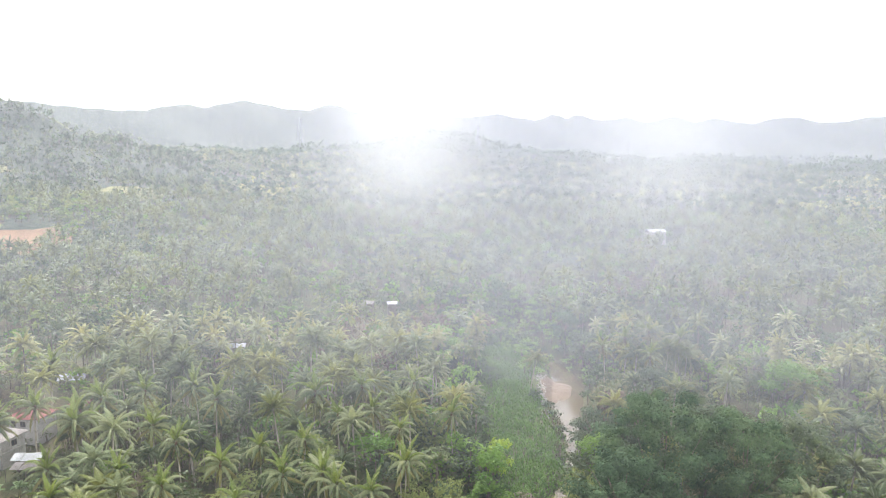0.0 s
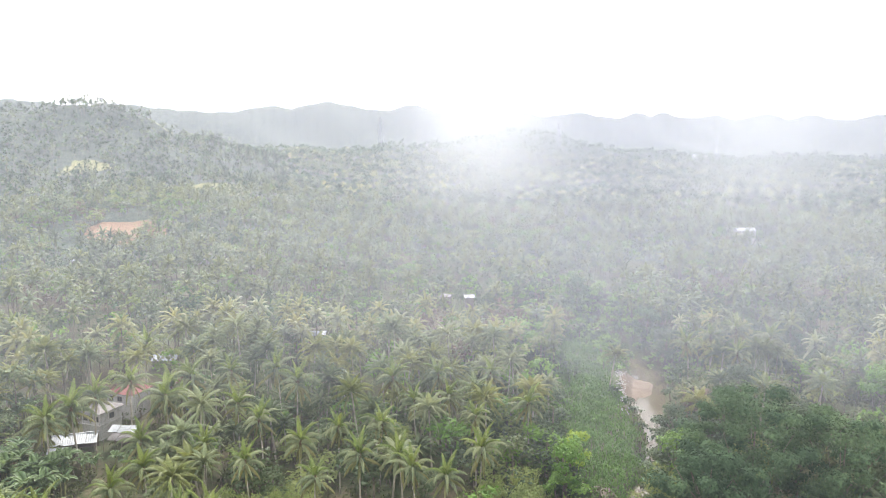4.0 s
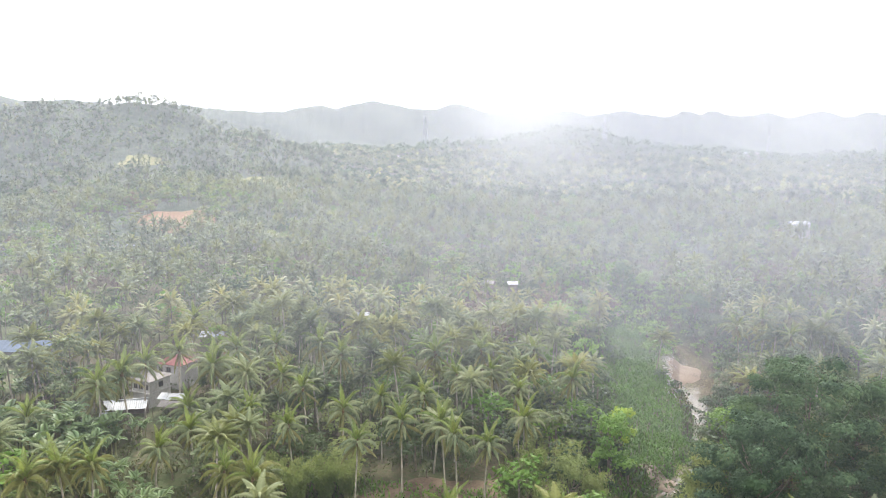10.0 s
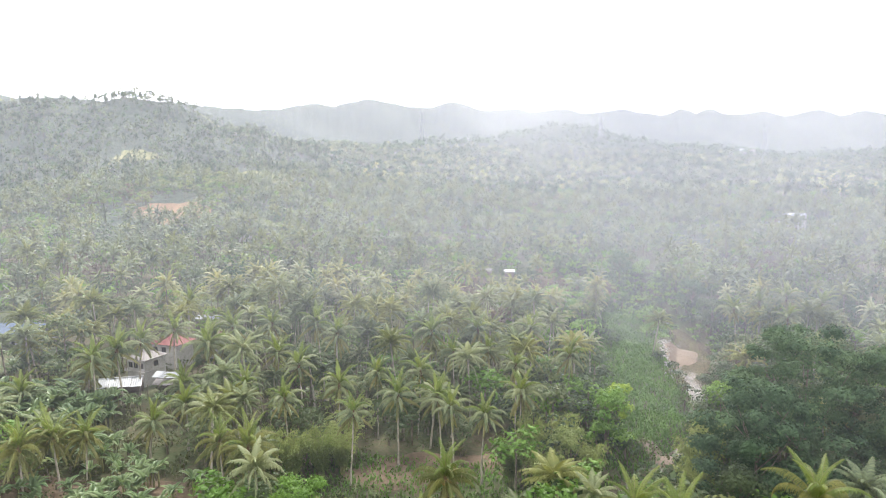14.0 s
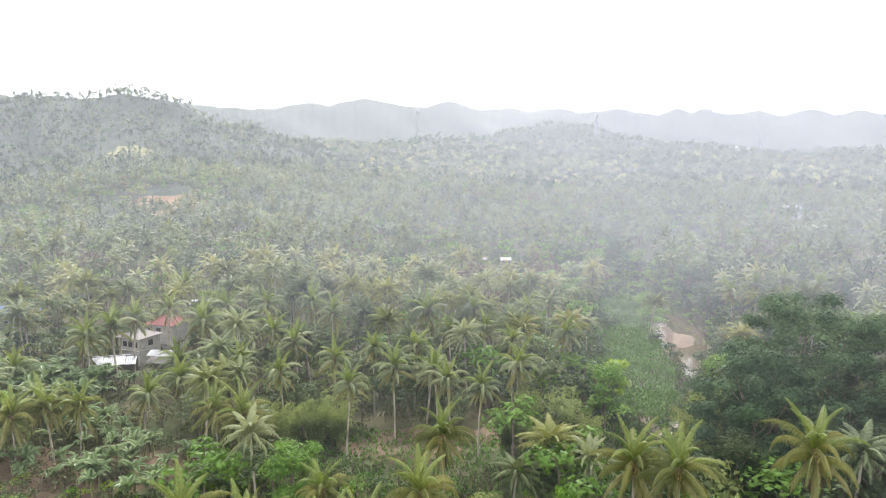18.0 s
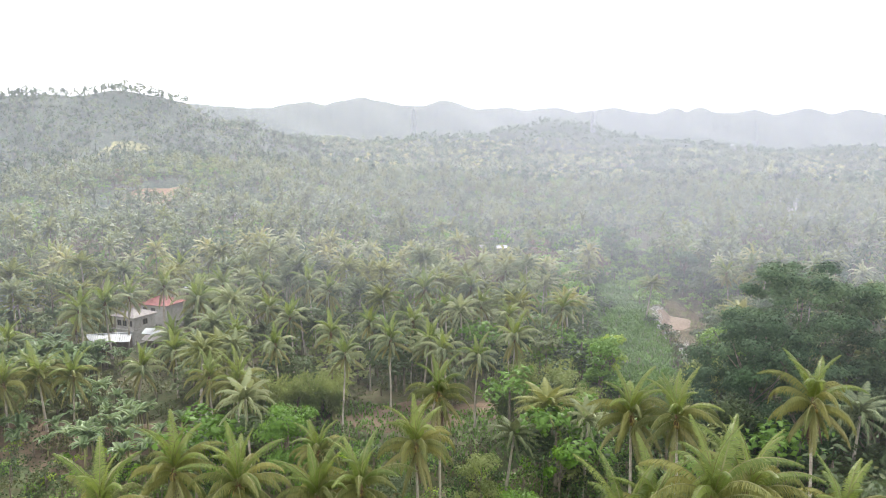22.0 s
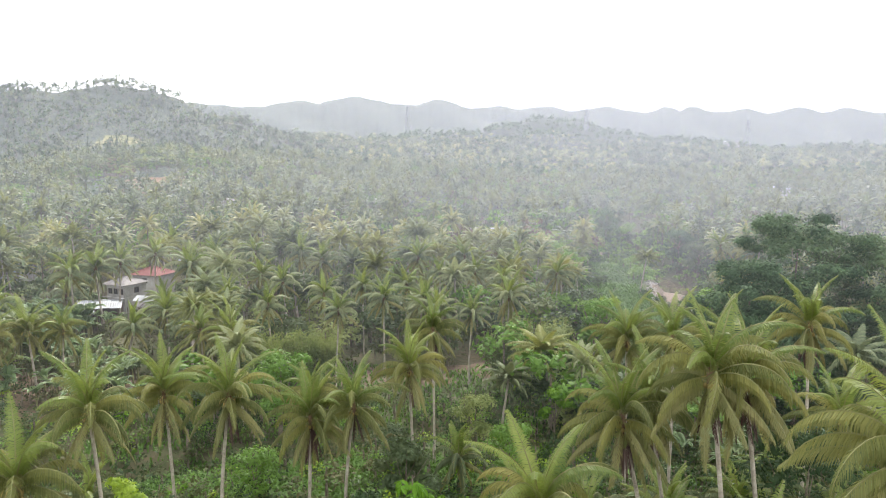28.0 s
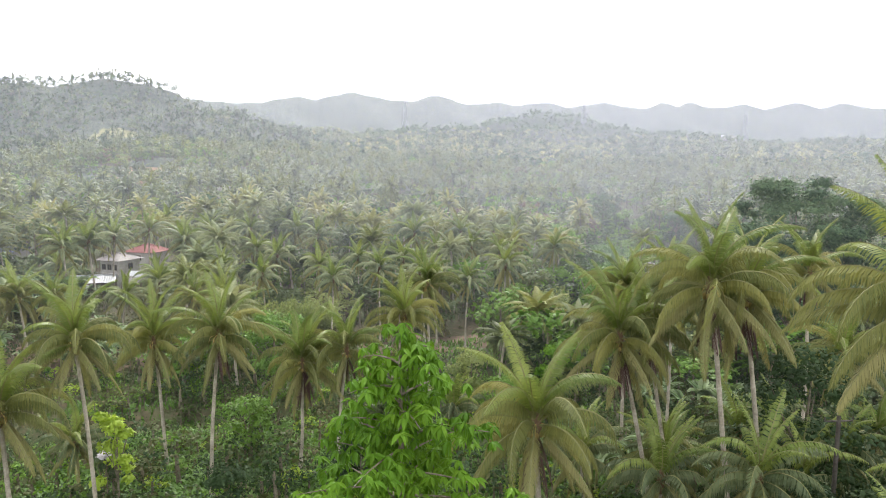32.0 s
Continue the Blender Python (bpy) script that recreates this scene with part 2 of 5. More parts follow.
GRASS = leaf("river_grass", [(0.06, 0.13, 0.02), (0.1, 0.19, 0.028), (0.16, 0.25, 0.05)], 0.35, 0.55)
SHRUB = leaf("undergrowth_leaf", [(0.022, 0.036, 0.012), (0.045, 0.064, 0.02), (0.09, 0.105, 0.034), (0.19, 0.155, 0.07)], 0.3, 0.6, 0.08, 0.2)
FOREST = leaf("forest_leaf", [(0.042, 0.068, 0.03), (0.08, 0.115, 0.046), (0.135, 0.162, 0.066), (0.21, 0.21, 0.1)], 0.4, 0.6, 0.025, 0.2)
WHITE_METAL = surface("white_roof_sheet", [(0.24, 0.24, 0.24), (0.36, 0.37, 0.38), (0.46, 0.47, 0.48)], 0.4, 5, 0.5, 0.05, 0.1)
RED_METAL = surface("red_roof_sheet", [(0.14, 0.05, 0.045), (0.19, 0.07, 0.062), (0.24, 0.12, 0.105)], 0.5, 5, 0.7, 0.05, spec=0.15)
GREY_METAL = surface("weathered_roof_sheet", [(0.1, 0.085, 0.075), (0.17, 0.15, 0.14), (0.24, 0.22, 0.21)], 0.5, 5, 0.6, 0.1)
BLUE_METAL = surface("blue_grey_roof_sheet", [(0.08, 0.105, 0.15), (0.13, 0.165, 0.22)], 0.5, 5, 0.6, 0.05, spec=0.2)
CONCRETE = surface("bare_concrete", [(0.27, 0.25, 0.22), (0.38, 0.36, 0.33), (0.46, 0.44, 0.4)], 0.7, 6, 0.9, 0.2)
PLANK = surface("grey_planks", [(0.13, 0.1, 0.08), (0.24, 0.2, 0.16)], 1, 9, 0.85, 0.2)
DARK = surface("dark_opening", [(0.02, 0.02, 0.022), (0.035, 0.035, 0.035)], 1, 6, 0.6, 0.05)
OLD_WOOD = surface("weathered_dark_wood", [(0.03, 0.025, 0.02), (0.06, 0.05, 0.042), (0.09, 0.08, 0.07)], 1.5, 9.0, 0.9, 0.4)
STEEL = surface("galvanised_steel", [(0.2, 0.21, 0.22), (0.32, 0.33, 0.34)], 0.5, 4, 0.5, 0.05, 0.5)
RUST = leaf("browning_tree_leaf", [(0.08, 0.07, 0.04), (0.14, 0.11, 0.06), (0.2, 0.15, 0.09)], 0.3, 0.6)
FLOWER = leaf("white_blossom", [(0.6, 0.57, 0.5), (0.75, 0.72, 0.68)], 0.3, 0.6)


def water_material():
    m, ns, ls = material("muddy_water")
    co = ns.new("ShaderNodeTexCoord")
    n = node(ns, "ShaderNodeTexNoise", Scale=0.9, Detail=4.0)
    ls.new(co.outputs["Object"], n.inputs["Vector"])
    p = node(ns, "ShaderNodeBsdfPrincipled", Roughness=0.08)
    p.inputs["Base Color"].default_value = (0.11, 0.09, 0.06, 1)
    bp = node(ns, "ShaderNodeBump", Strength=0.15, Distance=0.05)
    ls.new(n.outputs[0], bp.inputs["Height"])
    ls.new(bp.outputs[0], p.inputs["Normal"])
    o = ns.new("ShaderNodeOutputMaterial")
    ls.new(p.outputs[0], o.inputs[0])
    return m


WATER = water_material()

# ---- mesh helpers ----
rng = np.random.default_rng(7)


def tri_mesh(name, v, f, mats=(), index=None, smooth=False):
    me = bpy.data.meshes.new(name)
    v, f = np.asarray(v, np.float32), np.asarray(f, np.int32)
    me.vertices.add(len(v))
    me.vertices.foreach_set("co", v.ravel())
    me.loops.add(f.size)
    me.loops.foreach_set("vertex_index", f.ravel())
    me.polygons.add(len(f))
    me.polygons.foreach_set("loop_start", np.arange(len(f), dtype=np.int32) * 3)
    for m in mats:
        me.materials.append(m)
    if index is not None:
        me.polygons.foreach_set("material_index", np.asarray(index, np.int32))
    me.polygons.foreach_set("use_smooth", np.full(len(f), smooth))
    me.update(calc_edges=True)
    return me


def put(name, me, parent=None, m=None, label=""):
    ob = new(name, me)
    ob.parent = parent
    if m is not None:
        ob.matrix_basis = m
    return tagged(ob, label)


def part(name, bm, mat, parent, label=""):
    me = bpy.data.meshes.new(name)
    bm.to_mesh(me)
    bm.free()
    me.materials.append(mat)
    ob = new(name, me)
    ob.parent = parent
    return tagged(ob, label)


def empty(name, x, y, z, rz=0.0, label="", category="", group=""):
    ob = new(name)
    ob.matrix_basis = pose(x, y, z, 0, 0, rz)
    ob.empty_display_size = 0.3
    return tagged(ob, label, category, group)


class Soup:
    """Triangles gathered from pieces."""
    def __init__(self):
        self.v, self.f, self.k, self.n = [], [], [], 0

    def add(self, v, f, k=0):
        v, f = np.asarray(v, float), np.asarray(f, int)
        self.v.append(v)
        self.f.append(f + self.n)
        self.k.append(np.full(len(f), k))
        self.n += len(v)

    def mesh(self, name, mats, smooth=False):
        return tri_mesh(name, np.concatenate(self.v), np.concatenate(self.f), mats, np.concatenate(self.k), smooth)

    def arrays(self):
        return np.concatenate(self.v), np.concatenate(self.f), np.concatenate(self.k)


def tube(points, radii, sides=6):
    p = np.asarray(points, float)
    r = np.broadcast_to(np.asarray(radii, float), (len(p),))
    t = np.gradient(p, axis=0)
    t /= np.linalg.norm(t, axis=1)[:, None] + 1e-9
    ref = np.where(np.abs(t[:, 2:3]) > 0.9, np.array([[1.0, 0, 0]]), np.array([[0, 0, 1.0]]))
    a = np.cross(t, ref)
    a /= np.linalg.norm(a, axis=1)[:, None] + 1e-9
    b = np.cross(t, a)
    ang = np.linspace(0, 2 * np.pi, sides, endpoint=False)
    ring = (a[:, None] * np.cos(ang)[None, :, None] + b[:, None] * np.sin(ang)[None, :, None]) * r[:, None, None] + p[:, None]
    f = []
    for i in range(len(p) - 1):
        for j in range(sides):
            q, w, e, s = i * sides + j, i * sides + (j + 1) % sides, (i + 1) * sides + (j + 1) % sides, (i + 1) * sides + j
            f += [(q, w, e), (q, e, s)]
    return ring.reshape(-1, 3), np.array(f)


def box_bm(bm, x0, y0, z0, x1, y1, z1):
    bmesh.ops.create_cube(bm, size=1, matrix=Matrix.Translation(((x0 + x1) / 2, (y0 + y1) / 2, (z0 + z1) / 2)) @ Matrix.Diagonal((x1 - x0, y1 - y0, z1 - z0, 1)))


def box(x0, y0, z0, x1, y1, z1, bevel=0.0):
    bm = bmesh.new()
    box_bm(bm, x0, y0, z0, x1, y1, z1)
    if bevel:
        bmesh.ops.bevel(bm, geom=bm.edges[:], offset=bevel, segments=1, affect="EDGES")
    return bm


def bars(pairs, r):
    s = Soup()
    for a, b in pairs:
        s.add(*tube([a, b], r, 4))
    return s

# ---- the lie of the land ----
RIVER = np.array([(-62, 66), (-30, 84), (-8, 101), (7, 117), (20, 133), (30, 152), (34, 176), (37, 199), (42, 225), (39, 247), (32, 270), (31, 292), (38, 320), (62, 380), (120, 470)], float)
HALF = np.array([0.9, 0.9, 1.0, 1.2, 1.2, 0.6, 0.5, 3.8, 4.8, 3.0, 3.0, 2.0, 1.5, 1.5, 1.5], float)
HILLS = [(-600, 920, 69, 160), (-552, 905, 25, 50), (-860, 760, 68, 190), (-330, 600, 15, 130), (-420, 1080, 3, 190), (-300, 1560, 17, 300), (-45, 1540, 38, 130), (110, 1580, 30, 150), (-620, 1500, 22, 250), (450, 1650, 5, 300), (-258, 448, 11, 40), (0, 1100, 8, 250)]


def river_gap(x, y):
    """Metres from the river's middle, and its half width there."""
    x, y = np.asarray(x, float), np.asarray(y, float)
    best, half = np.full(x.shape, 1e9), np.full(x.shape, 4.0)
    for (ax, ay), (bx, by), h0, h1 in zip(RIVER[:-1], RIVER[1:], HALF[:-1], HALF[1:]):
        u = np.clip(((x - ax) * (bx - ax) + (y - ay) * (by - ay)) / ((bx - ax) ** 2 + (by - ay) ** 2), 0, 1)
        d = np.hypot(x - ax - u * (bx - ax), y - ay - u * (by - ay))
        half = np.where(d < best, h0 + u * (h1 - h0), half)
        best = np.minimum(best, d)
    return best, half


def smooth_step(v, a, b):
    t = np.clip((v - a) / (b - a), 0, 1)
    return t * t * (3 - 2 * t)


def land(x, y):
    x, y = np.asarray(x, float), np.asarray(y, float)
    h = 2.0 + 10.0 * np.exp(-(x ** 2 + (y - 15) ** 2) / 55.0 ** 2)
    h = h + 4.5 * smooth_step(-x, 35, 100) + 0.034 * np.maximum(0, y - 160) + 3 * smooth_step(x, 60, 160)
    for hx, hy, top, wide in HILLS:
        h = h + top * np.exp(-((x - hx) ** 2 + (y - hy) ** 2) / (2 * wide ** 2))
    h = h + 0.35 * np.sin(x * 0.21 + 1.3 * np.sin(y * 0.13)) * np.cos(y * 0.17) + 0.2 * np.sin(x * 0.5 + y * 0.41)
    h = h + (0.008 * np.clip(np.hypot(x, y) - 250, 0, 1500)) * (np.sin(x * 0.021 + 2 * np.sin(y * 0.011)) * np.cos(y * 0.018 + 0.5) + 0.5 * np.sin(x * 0.05 + y * 0.043))
    d, half = river_gap(x, y)
    k = smooth_step(d, half - 1.0, half + 4.5)
    return -1.2 * (1 - k) + h * k


def level(x, y):
    return float(land(np.array([x]), np.array([y]))[0])


def build_ground():
    n = 290
    u = np.linspace(-1, 1, n)
    gx, gy = 55 * np.sinh(5.0 * u), 165 + 55 * np.sinh(5.0 * u)
    X, Y = np.meshgrid(gx, gy)
    Z = land(X, Y)
    v = np.stack([X, Y, Z], -1).reshape(-1, 3)
    i = np.arange(n - 1)
    a = (i[:, None] * n + i[None, :]).ravel()
    f = np.concatenate([np.stack([a, a + 1, a + n + 1], 1), np.stack([a, a + n + 1, a + n], 1)])
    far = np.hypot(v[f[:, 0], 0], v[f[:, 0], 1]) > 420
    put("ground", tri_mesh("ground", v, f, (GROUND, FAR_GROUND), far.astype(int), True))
    tagged(bpy.data.objects["ground"], "brown and green earth of a wooded valley with hills", "ground", "", "structure")


build_ground()


def build_river():
    # a strip along the river's course, wider than the channel so that the banks cut it
    mid, hw = [], []
    for (a, b, h0, h1) in zip(RIVER[:-1], RIVER[1:], HALF[:-1], HALF[1:]):
        for u in np.linspace(0, 1, 6, endpoint=False):
            mid.append(a + u * (b - a))
            hw.append(h0 + u * (h1 - h0) + 3)
    mid, hw = np.array(mid), np.array(hw)
    t = np.gradient(mid, axis=0)
    t /= np.linalg.norm(t, axis=1)[:, None]
    nrm = np.stack([-t[:, 1], t[:, 0]], 1)
    l, r = mid + nrm * hw[:, None], mid - nrm * hw[:, None]
    v = np.concatenate([np.c_[l, np.zeros(len(l))], np.c_[r, np.zeros(len(r))]])
    k = len(mid)
    f = [(i, k + i, k + i + 1) for i in range(k - 1)] + [(i, k + i + 1, i + 1) for i in range(k - 1)]
    tagged(put("water", tri_mesh("water", v, f, (WATER,))), "shallow muddy river winding between wooded banks", "river", "", "structure")


build_river()


def lie(name, cx, cy, rx, ry, mat, lift, label, category, turn=0.0, seed=0, dome=0.0, floor=None):
    """An uneven patch that follows the land."""
    g = np.random.default_rng(seed)
    ph = g.uniform(0, 6.28, 4)
    rings, spokes = 9, 40
    v, f = [(0.0, 0.0)], []
    for i in range(1, rings + 1):
        for j in range(spokes):
            a = 2 * np.pi * j / spokes
            w = 1 + 0.16 * np.sin(2 * a + ph[0]) + 0.1 * np.sin(3 * a + ph[1]) + 0.07 * np.sin(5 * a + ph[2]) + 0.05 * np.sin(9 * a + ph[3])
            x, y = rx * w * i / rings * np.cos(a), ry * w * i / rings * np.sin(a)
            v.append((x * math.cos(turn) - y * math.sin(turn), x * math.sin(turn) + y * math.cos(turn)))
    v = np.array(v) + (cx, cy)
    rr = np.r_[0, np.repeat(np.arange(1, rings + 1) / rings, spokes)]
    z = land(v[:, 0], v[:, 1])
    if floor is not None:
        z = np.maximum(z, floor)
    z = z + lift * (1 - rr ** 6) - 0.25 * rr ** 8 + dome * (1 - rr ** 2)
    for j in range(spokes):
        f.append((0, 1 + j, 1 + (j + 1) % spokes))
    for i in range(rings - 1):
        for j in range(spokes):
            a, b = 1 + i * spokes + j, 1 + i * spokes + (j + 1) % spokes
            f += [(a, a + spokes, b + spokes), (a, b + spokes, b)]
    return tagged(put(name, tri_mesh(name, np.c_[v, z], f, (mat,), None, True)), label, category, "", "structure")


lie("sand_bank", 35.8, 214, 5.0, 13, SAND, 0.25, "pale tan sand bank in the bend of the river", "sand bank", -0.15, 3, 0.5, -0.1)
lie("sand_bank", 25, 271, 9, 5.5, SAND, 0.3, "narrow tan sand bank under the far trees", "sand bank", 0.2, 5, 0.3, 0.0)
lie("sand_bank", 19, 139, 3.5, 4.5, SAND, 0.3, "small muddy sand bank beside the stream", "sand bank", 0.3, 6, 0.3, 0.0)
lie("clay_clearing", -250, 412, 24, 24, CLAY, 0.6, "bare orange clay cut into the hillside", "clearing", 0.2, 8)
lie("meadow", -480, 721, 30, 22, MEADOW, 0.5, "dry yellow grass clearing on the hill", "meadow", 0.3, 10)
lie("meadow", -300, 640, 48, 40, MEADOW, 0.5, "pale grass clearing on the lower slope", "meadow", -0.3, 11)
lie("meadow", -505, 960, 40, 30, MEADOW, 0.5, "grass shoulder below the hilltop", "meadow", 0.2, 12)
lie("soil_clearing", -26, 120, 15, 8, SOIL, 0.3, "trodden brown soil between the palms", "clearing", 0.3, 13)
lie("soil_clearing", -8, 128, 9, 6, SOIL, 0.3, "trodden brown soil on the river bank", "clearing", 0.5, 14)
lie("soil_clearing", -76, 93, 15, 10, SOIL, 0.3, "brown garden soil strewn with dry leaves", "clearing", 0.1, 19)
lie("soil_clearing", -65, 99, 11, 6, SOIL, 0.3, "dry brown garden soil with fallen leaves", "clearing", 0.2, 15)
lie("soil_clearing", -118, 180, 6, 3, SOIL, 0.3, "bare brown yard beside the houses", "yard", 0.2, 16)
lie("soil_clearing", -140, 205, 10, 4.5, SOIL, 0.3, "bare reddish yard between palms", "yard", 0.2, 17)

# ---- distant ridge ----
RIDGE = [(-44, 40, 4), (-38, 30, 3.5), (-31, 26, 3), (-20.3, 28, 2.2), (-15.7, 46, 2.7), (-8.8, 35, 1.5), (-4.2, 13, 1.0), (-0.2, 21, 1.4), (4.3, 13, 1.7), (9.0, 19, 1.0), (10.9, 18, 1.0), (14.6, 13, 1.3), (18.0, 19, 1.2), (21.3, 14, 1.2), (26, 20, 2), (32, 24, 2.4)]


def build_ridge():
    b, rad = np.radians(np.linspace(-62, 50, 520)), np.linspace(2150, 3700, 30)
    B, R = np.meshgrid(b, rad)
    deg = np.degrees(B)
    top = 262 + 9 * np.exp(-((deg + 12) / 6.0) ** 2) - 1.75 * np.maximum(0, deg + 6)
    bump = np.zeros_like(deg)
    for at, h, w in RIDGE:
        bump = np.maximum(bump, h * (1.0 + 0.5 * (at > 3)) * np.exp(-np.abs((deg - at) / w) ** 1.7))
    bump = bump + 2 * np.sin(deg * 3.1) + 1.6 * np.sin(deg * 7.3 + 1) + 1.2 * np.sin(deg * 17.0) + 0.8 * np.sin(deg * 41.0)
    across = np.exp(-((R - 3000) / 420) ** 2)
    fold = 14 * np.sin(R * 0.012 + deg * 0.8) * np.exp(-((R - 2500) / 350) ** 2)
    Z = 66 + (top + bump - 66) * across + fold
    v = np.stack([R * np.sin(B), R * np.cos(B), Z], -1).reshape(-1, 3)
    n, m = len(b), len(rad)
    a = (np.arange(m - 1)[:, None] * n + np.arange(n - 1)[None, :]).ravel()
    f = np.concatenate([np.stack([a, a + n + 1, a + 1], 1), np.stack([a, a + n, a + n + 1], 1)])
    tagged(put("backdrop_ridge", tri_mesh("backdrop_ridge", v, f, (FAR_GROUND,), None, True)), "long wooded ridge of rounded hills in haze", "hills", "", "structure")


build_ridge()

# ---- palm fronds ----
def frond(length, start, droop, pairs, wide, hang, g, fine=True, leaf_w=0.05):
    """A feather leaf that leaves the heart along +x at an angle of start degrees and bows down by droop degrees."""
    n = 13 if fine else 7
    s = np.linspace(0, 1, n)
    el = np.radians(start - droop * s ** 1.2)
    step = length / (n - 1)
    px = np.concatenate([[0], np.cumsum(np.cos(el[:-1]) * step)])
    pz = np.concatenate([[0], np.cumsum(np.sin(el[:-1]) * step)])
    py = 0.12 * length * g.uniform(-1, 1) * s ** 2
    pts = np.stack([px, py, pz], 1)
    out = Soup()
    out.add(*tube(pts, np.linspace(0.06, 0.012, n), 3), 1)
    q = np.linspace(0.14, 0.99, pairs)
    for side in (-1, 1):
        qs = q + g.uniform(-0.3, 0.3, pairs) / pairs
        base = np.stack([np.interp(qs, s, pts[:, k]) for k in range(3)], 1)
        e = np.interp(qs, s, el)
        T = np.stack([np.cos(e), 0 * e, np.sin(e)], 1)
        ln = wide * np.clip(np.sin(np.pi * (0.16 + 0.8 * qs)), 0.1, 1) ** 0.7 * g.uniform(0.85, 1.1, pairs)
        fwd = 0.35 + 0.75 * qs
        Y = np.zeros((pairs, 3))
        Y[:, 1] = side
        D = np.array([[0, 0, -1.0]])
        d1 = Y * 0.75 + T * fwd[:, None] * 0.7 + D * (0.05 + 0.5 * hang * g.uniform(0.6, 1.2, pairs))[:, None]
        d1 /= np.linalg.norm(d1, axis=1)[:, None]
        d2 = d1 * 0.7 + D * (0.3 + 0.78 * hang * g.uniform(0.6, 1.5, pairs))[:, None]
        d2 /= np.linalg.norm(d2, axis=1)[:, None]
        m = base + d1 * (ln * 0.5)[:, None]
        tip = m + d2 * (ln * 0.5)[:, None]
        w = T * leaf_w
        if fine is None:
            v = np.stack([base - w, base + w, tip], 1).reshape(-1, 3)
            f = np.arange(pairs)[:, None] * 3 + [[0, 1, 2]]
        elif fine:
            v = np.stack([base - w * 0.5, base + w * 0.5, m + w * 0.6, m - w * 0.6, tip], 1).reshape(-1, 3)
            o = np.arange(pairs)[:, None] * 5
            f = np.concatenate([o + [[0, 1, 2]], o + [[0, 2, 3]], o + [[3, 2, 4]]])
        else:
            v = np.stack([base - w, base + w, m + w, tip], 1).reshape(-1, 3)
            o = np.arange(pairs)[:, None] * 4
            f = np.concatenate([o + [[0, 1, 2]], o + [[0, 2, 3]]])
        out.add(v, f, 0)
    return out


STARTS = [87, 80, 72, 63, 53, 42, 28, 8, -20, -52]
DROOPS = [48, 78, 104, 122, 130, 130, 118, 90, 52, 28]
GREENS = (PALM_NEW, PALM_GREEN, PALM_GREEN, None, None, None, None, None, PALM_OLD, PALM_OLD)


def frond_set(tag, pairs, fine, leaf_w, variants, green=PALM):
    """For each age of leaf, from the spear to the hanging old ones, some shared meshes."""
    g = np.random.default_rng(11)
    sets = []
    for i, st in enumerate(STARTS):
        age = i / (len(STARTS) - 1)
        mat = GREENS[i] or green
        row = []
        for _ in range(variants):
            fr = frond((4.4 + 0.9 * math.sin(math.pi * min(1, 0.25 + age))) * g.uniform(0.9, 1.1), st, DROOPS[i] * g.uniform(0.82, 1.2), pairs, 0.62 + 0.32 * min(1, age * 2.5), 0.25 + 1.5 * min(1, age * 1.6), g, fine, leaf_w)
            row.append(fr.mesh("frond_" + tag, (mat, RACHIS)))
        sets.append(row)
    return sets


FINE = frond_set("fine", 78, True, 0.045, 4, PALM_FINE)
COARSE = frond_set("plain", 38, True, 0.11, 3, PALM_HAZED)
LOW = frond_set("young", 34, True, 0.11, 2, PALM_DIM)
_g = np.random.default_rng(5)
HANGING = [frond(3.5, -66, 22, 40, 0.55, 1.8, _g, True, 0.06).mesh("dead_frond", (DEAD, DEAD)) for _ in range(2)]


def trunk_mesh(base, heart, wide, g, sides=9, rings=22):
    b, h = np.array(base, float), np.array(heart, float)
    u = np.linspace(0, 1, rings)
    flat = h - b
    way = b + np.stack([flat[0] * u ** 1.5, flat[1] * u ** 1.5, flat[2] * u], 1)
    way[:, 0] += 0.22 * np.sin(u * 3.1 + g.uniform(0, 6)) * u * (1 - u) * 4 * g.uniform(-1, 1)
    r = wide * (0.78 + 0.65 * np.exp(-u * 14) + 0.22 * (1 - u)) * (1 + 0.05 * (np.arange(rings) % 2))
    v, f = tube(way, r, sides)
    return tri_mesh("palm_trunk", v, f, (BARK,), None, True)


def ball(c, r, su=7, sv=5):
    th, ph = np.linspace(0, 2 * np.pi, su, endpoint=False), np.linspace(0.15, np.pi - 0.15, sv)
    P, T = np.meshgrid(ph, th, indexing="ij")
    v = np.stack([np.sin(P) * np.cos(T), np.sin(P) * np.sin(T), 1.25 * np.cos(P)], -1).reshape(-1, 3) * r + np.asarray(c)
    f = []
    for i in range(sv - 1):
        for j in range(su):
            a, b = i * su + j, i * su + (j + 1) % su
            f += [(a, a + su, b + su), (a, b + su, b)]
    return v, np.array(f)


def nut_mesh():
    return tri_mesh("coconut", *ball((0, 0, 0), 0.14), (NUT,), None, True)


def stalks_mesh():
    s, g = Soup(), np.random.default_rng(4)
    for i in range(9):
        a, l = i * 2.2, g.uniform(0.5, 0.95)
        p = [(0, 0, 0.1), (0.3 * l * math.cos(a), 0.3 * l * math.sin(a), 0.3 * l), (0.75 * l * math.cos(a), 0.75 * l * math.sin(a), 0.1 * l), (l * math.cos(a), l * math.sin(a), -0.5 * l)]
        s.add(*tube(p, [0.03, 0.03, 0.025, 0.015], 4))
    return s.mesh("flower_stalks", (STALK,))


def fibre_mesh():
    return tri_mesh("crown_base", *tube([(0, 0, -0.75), (0, 0, -0.4), (0, 0, 0), (0, 0, 0.55), (0, 0, 1.1)], [0.16, 0.24, 0.3, 0.2, 0.04], 8), (FIBRE,), None, True)


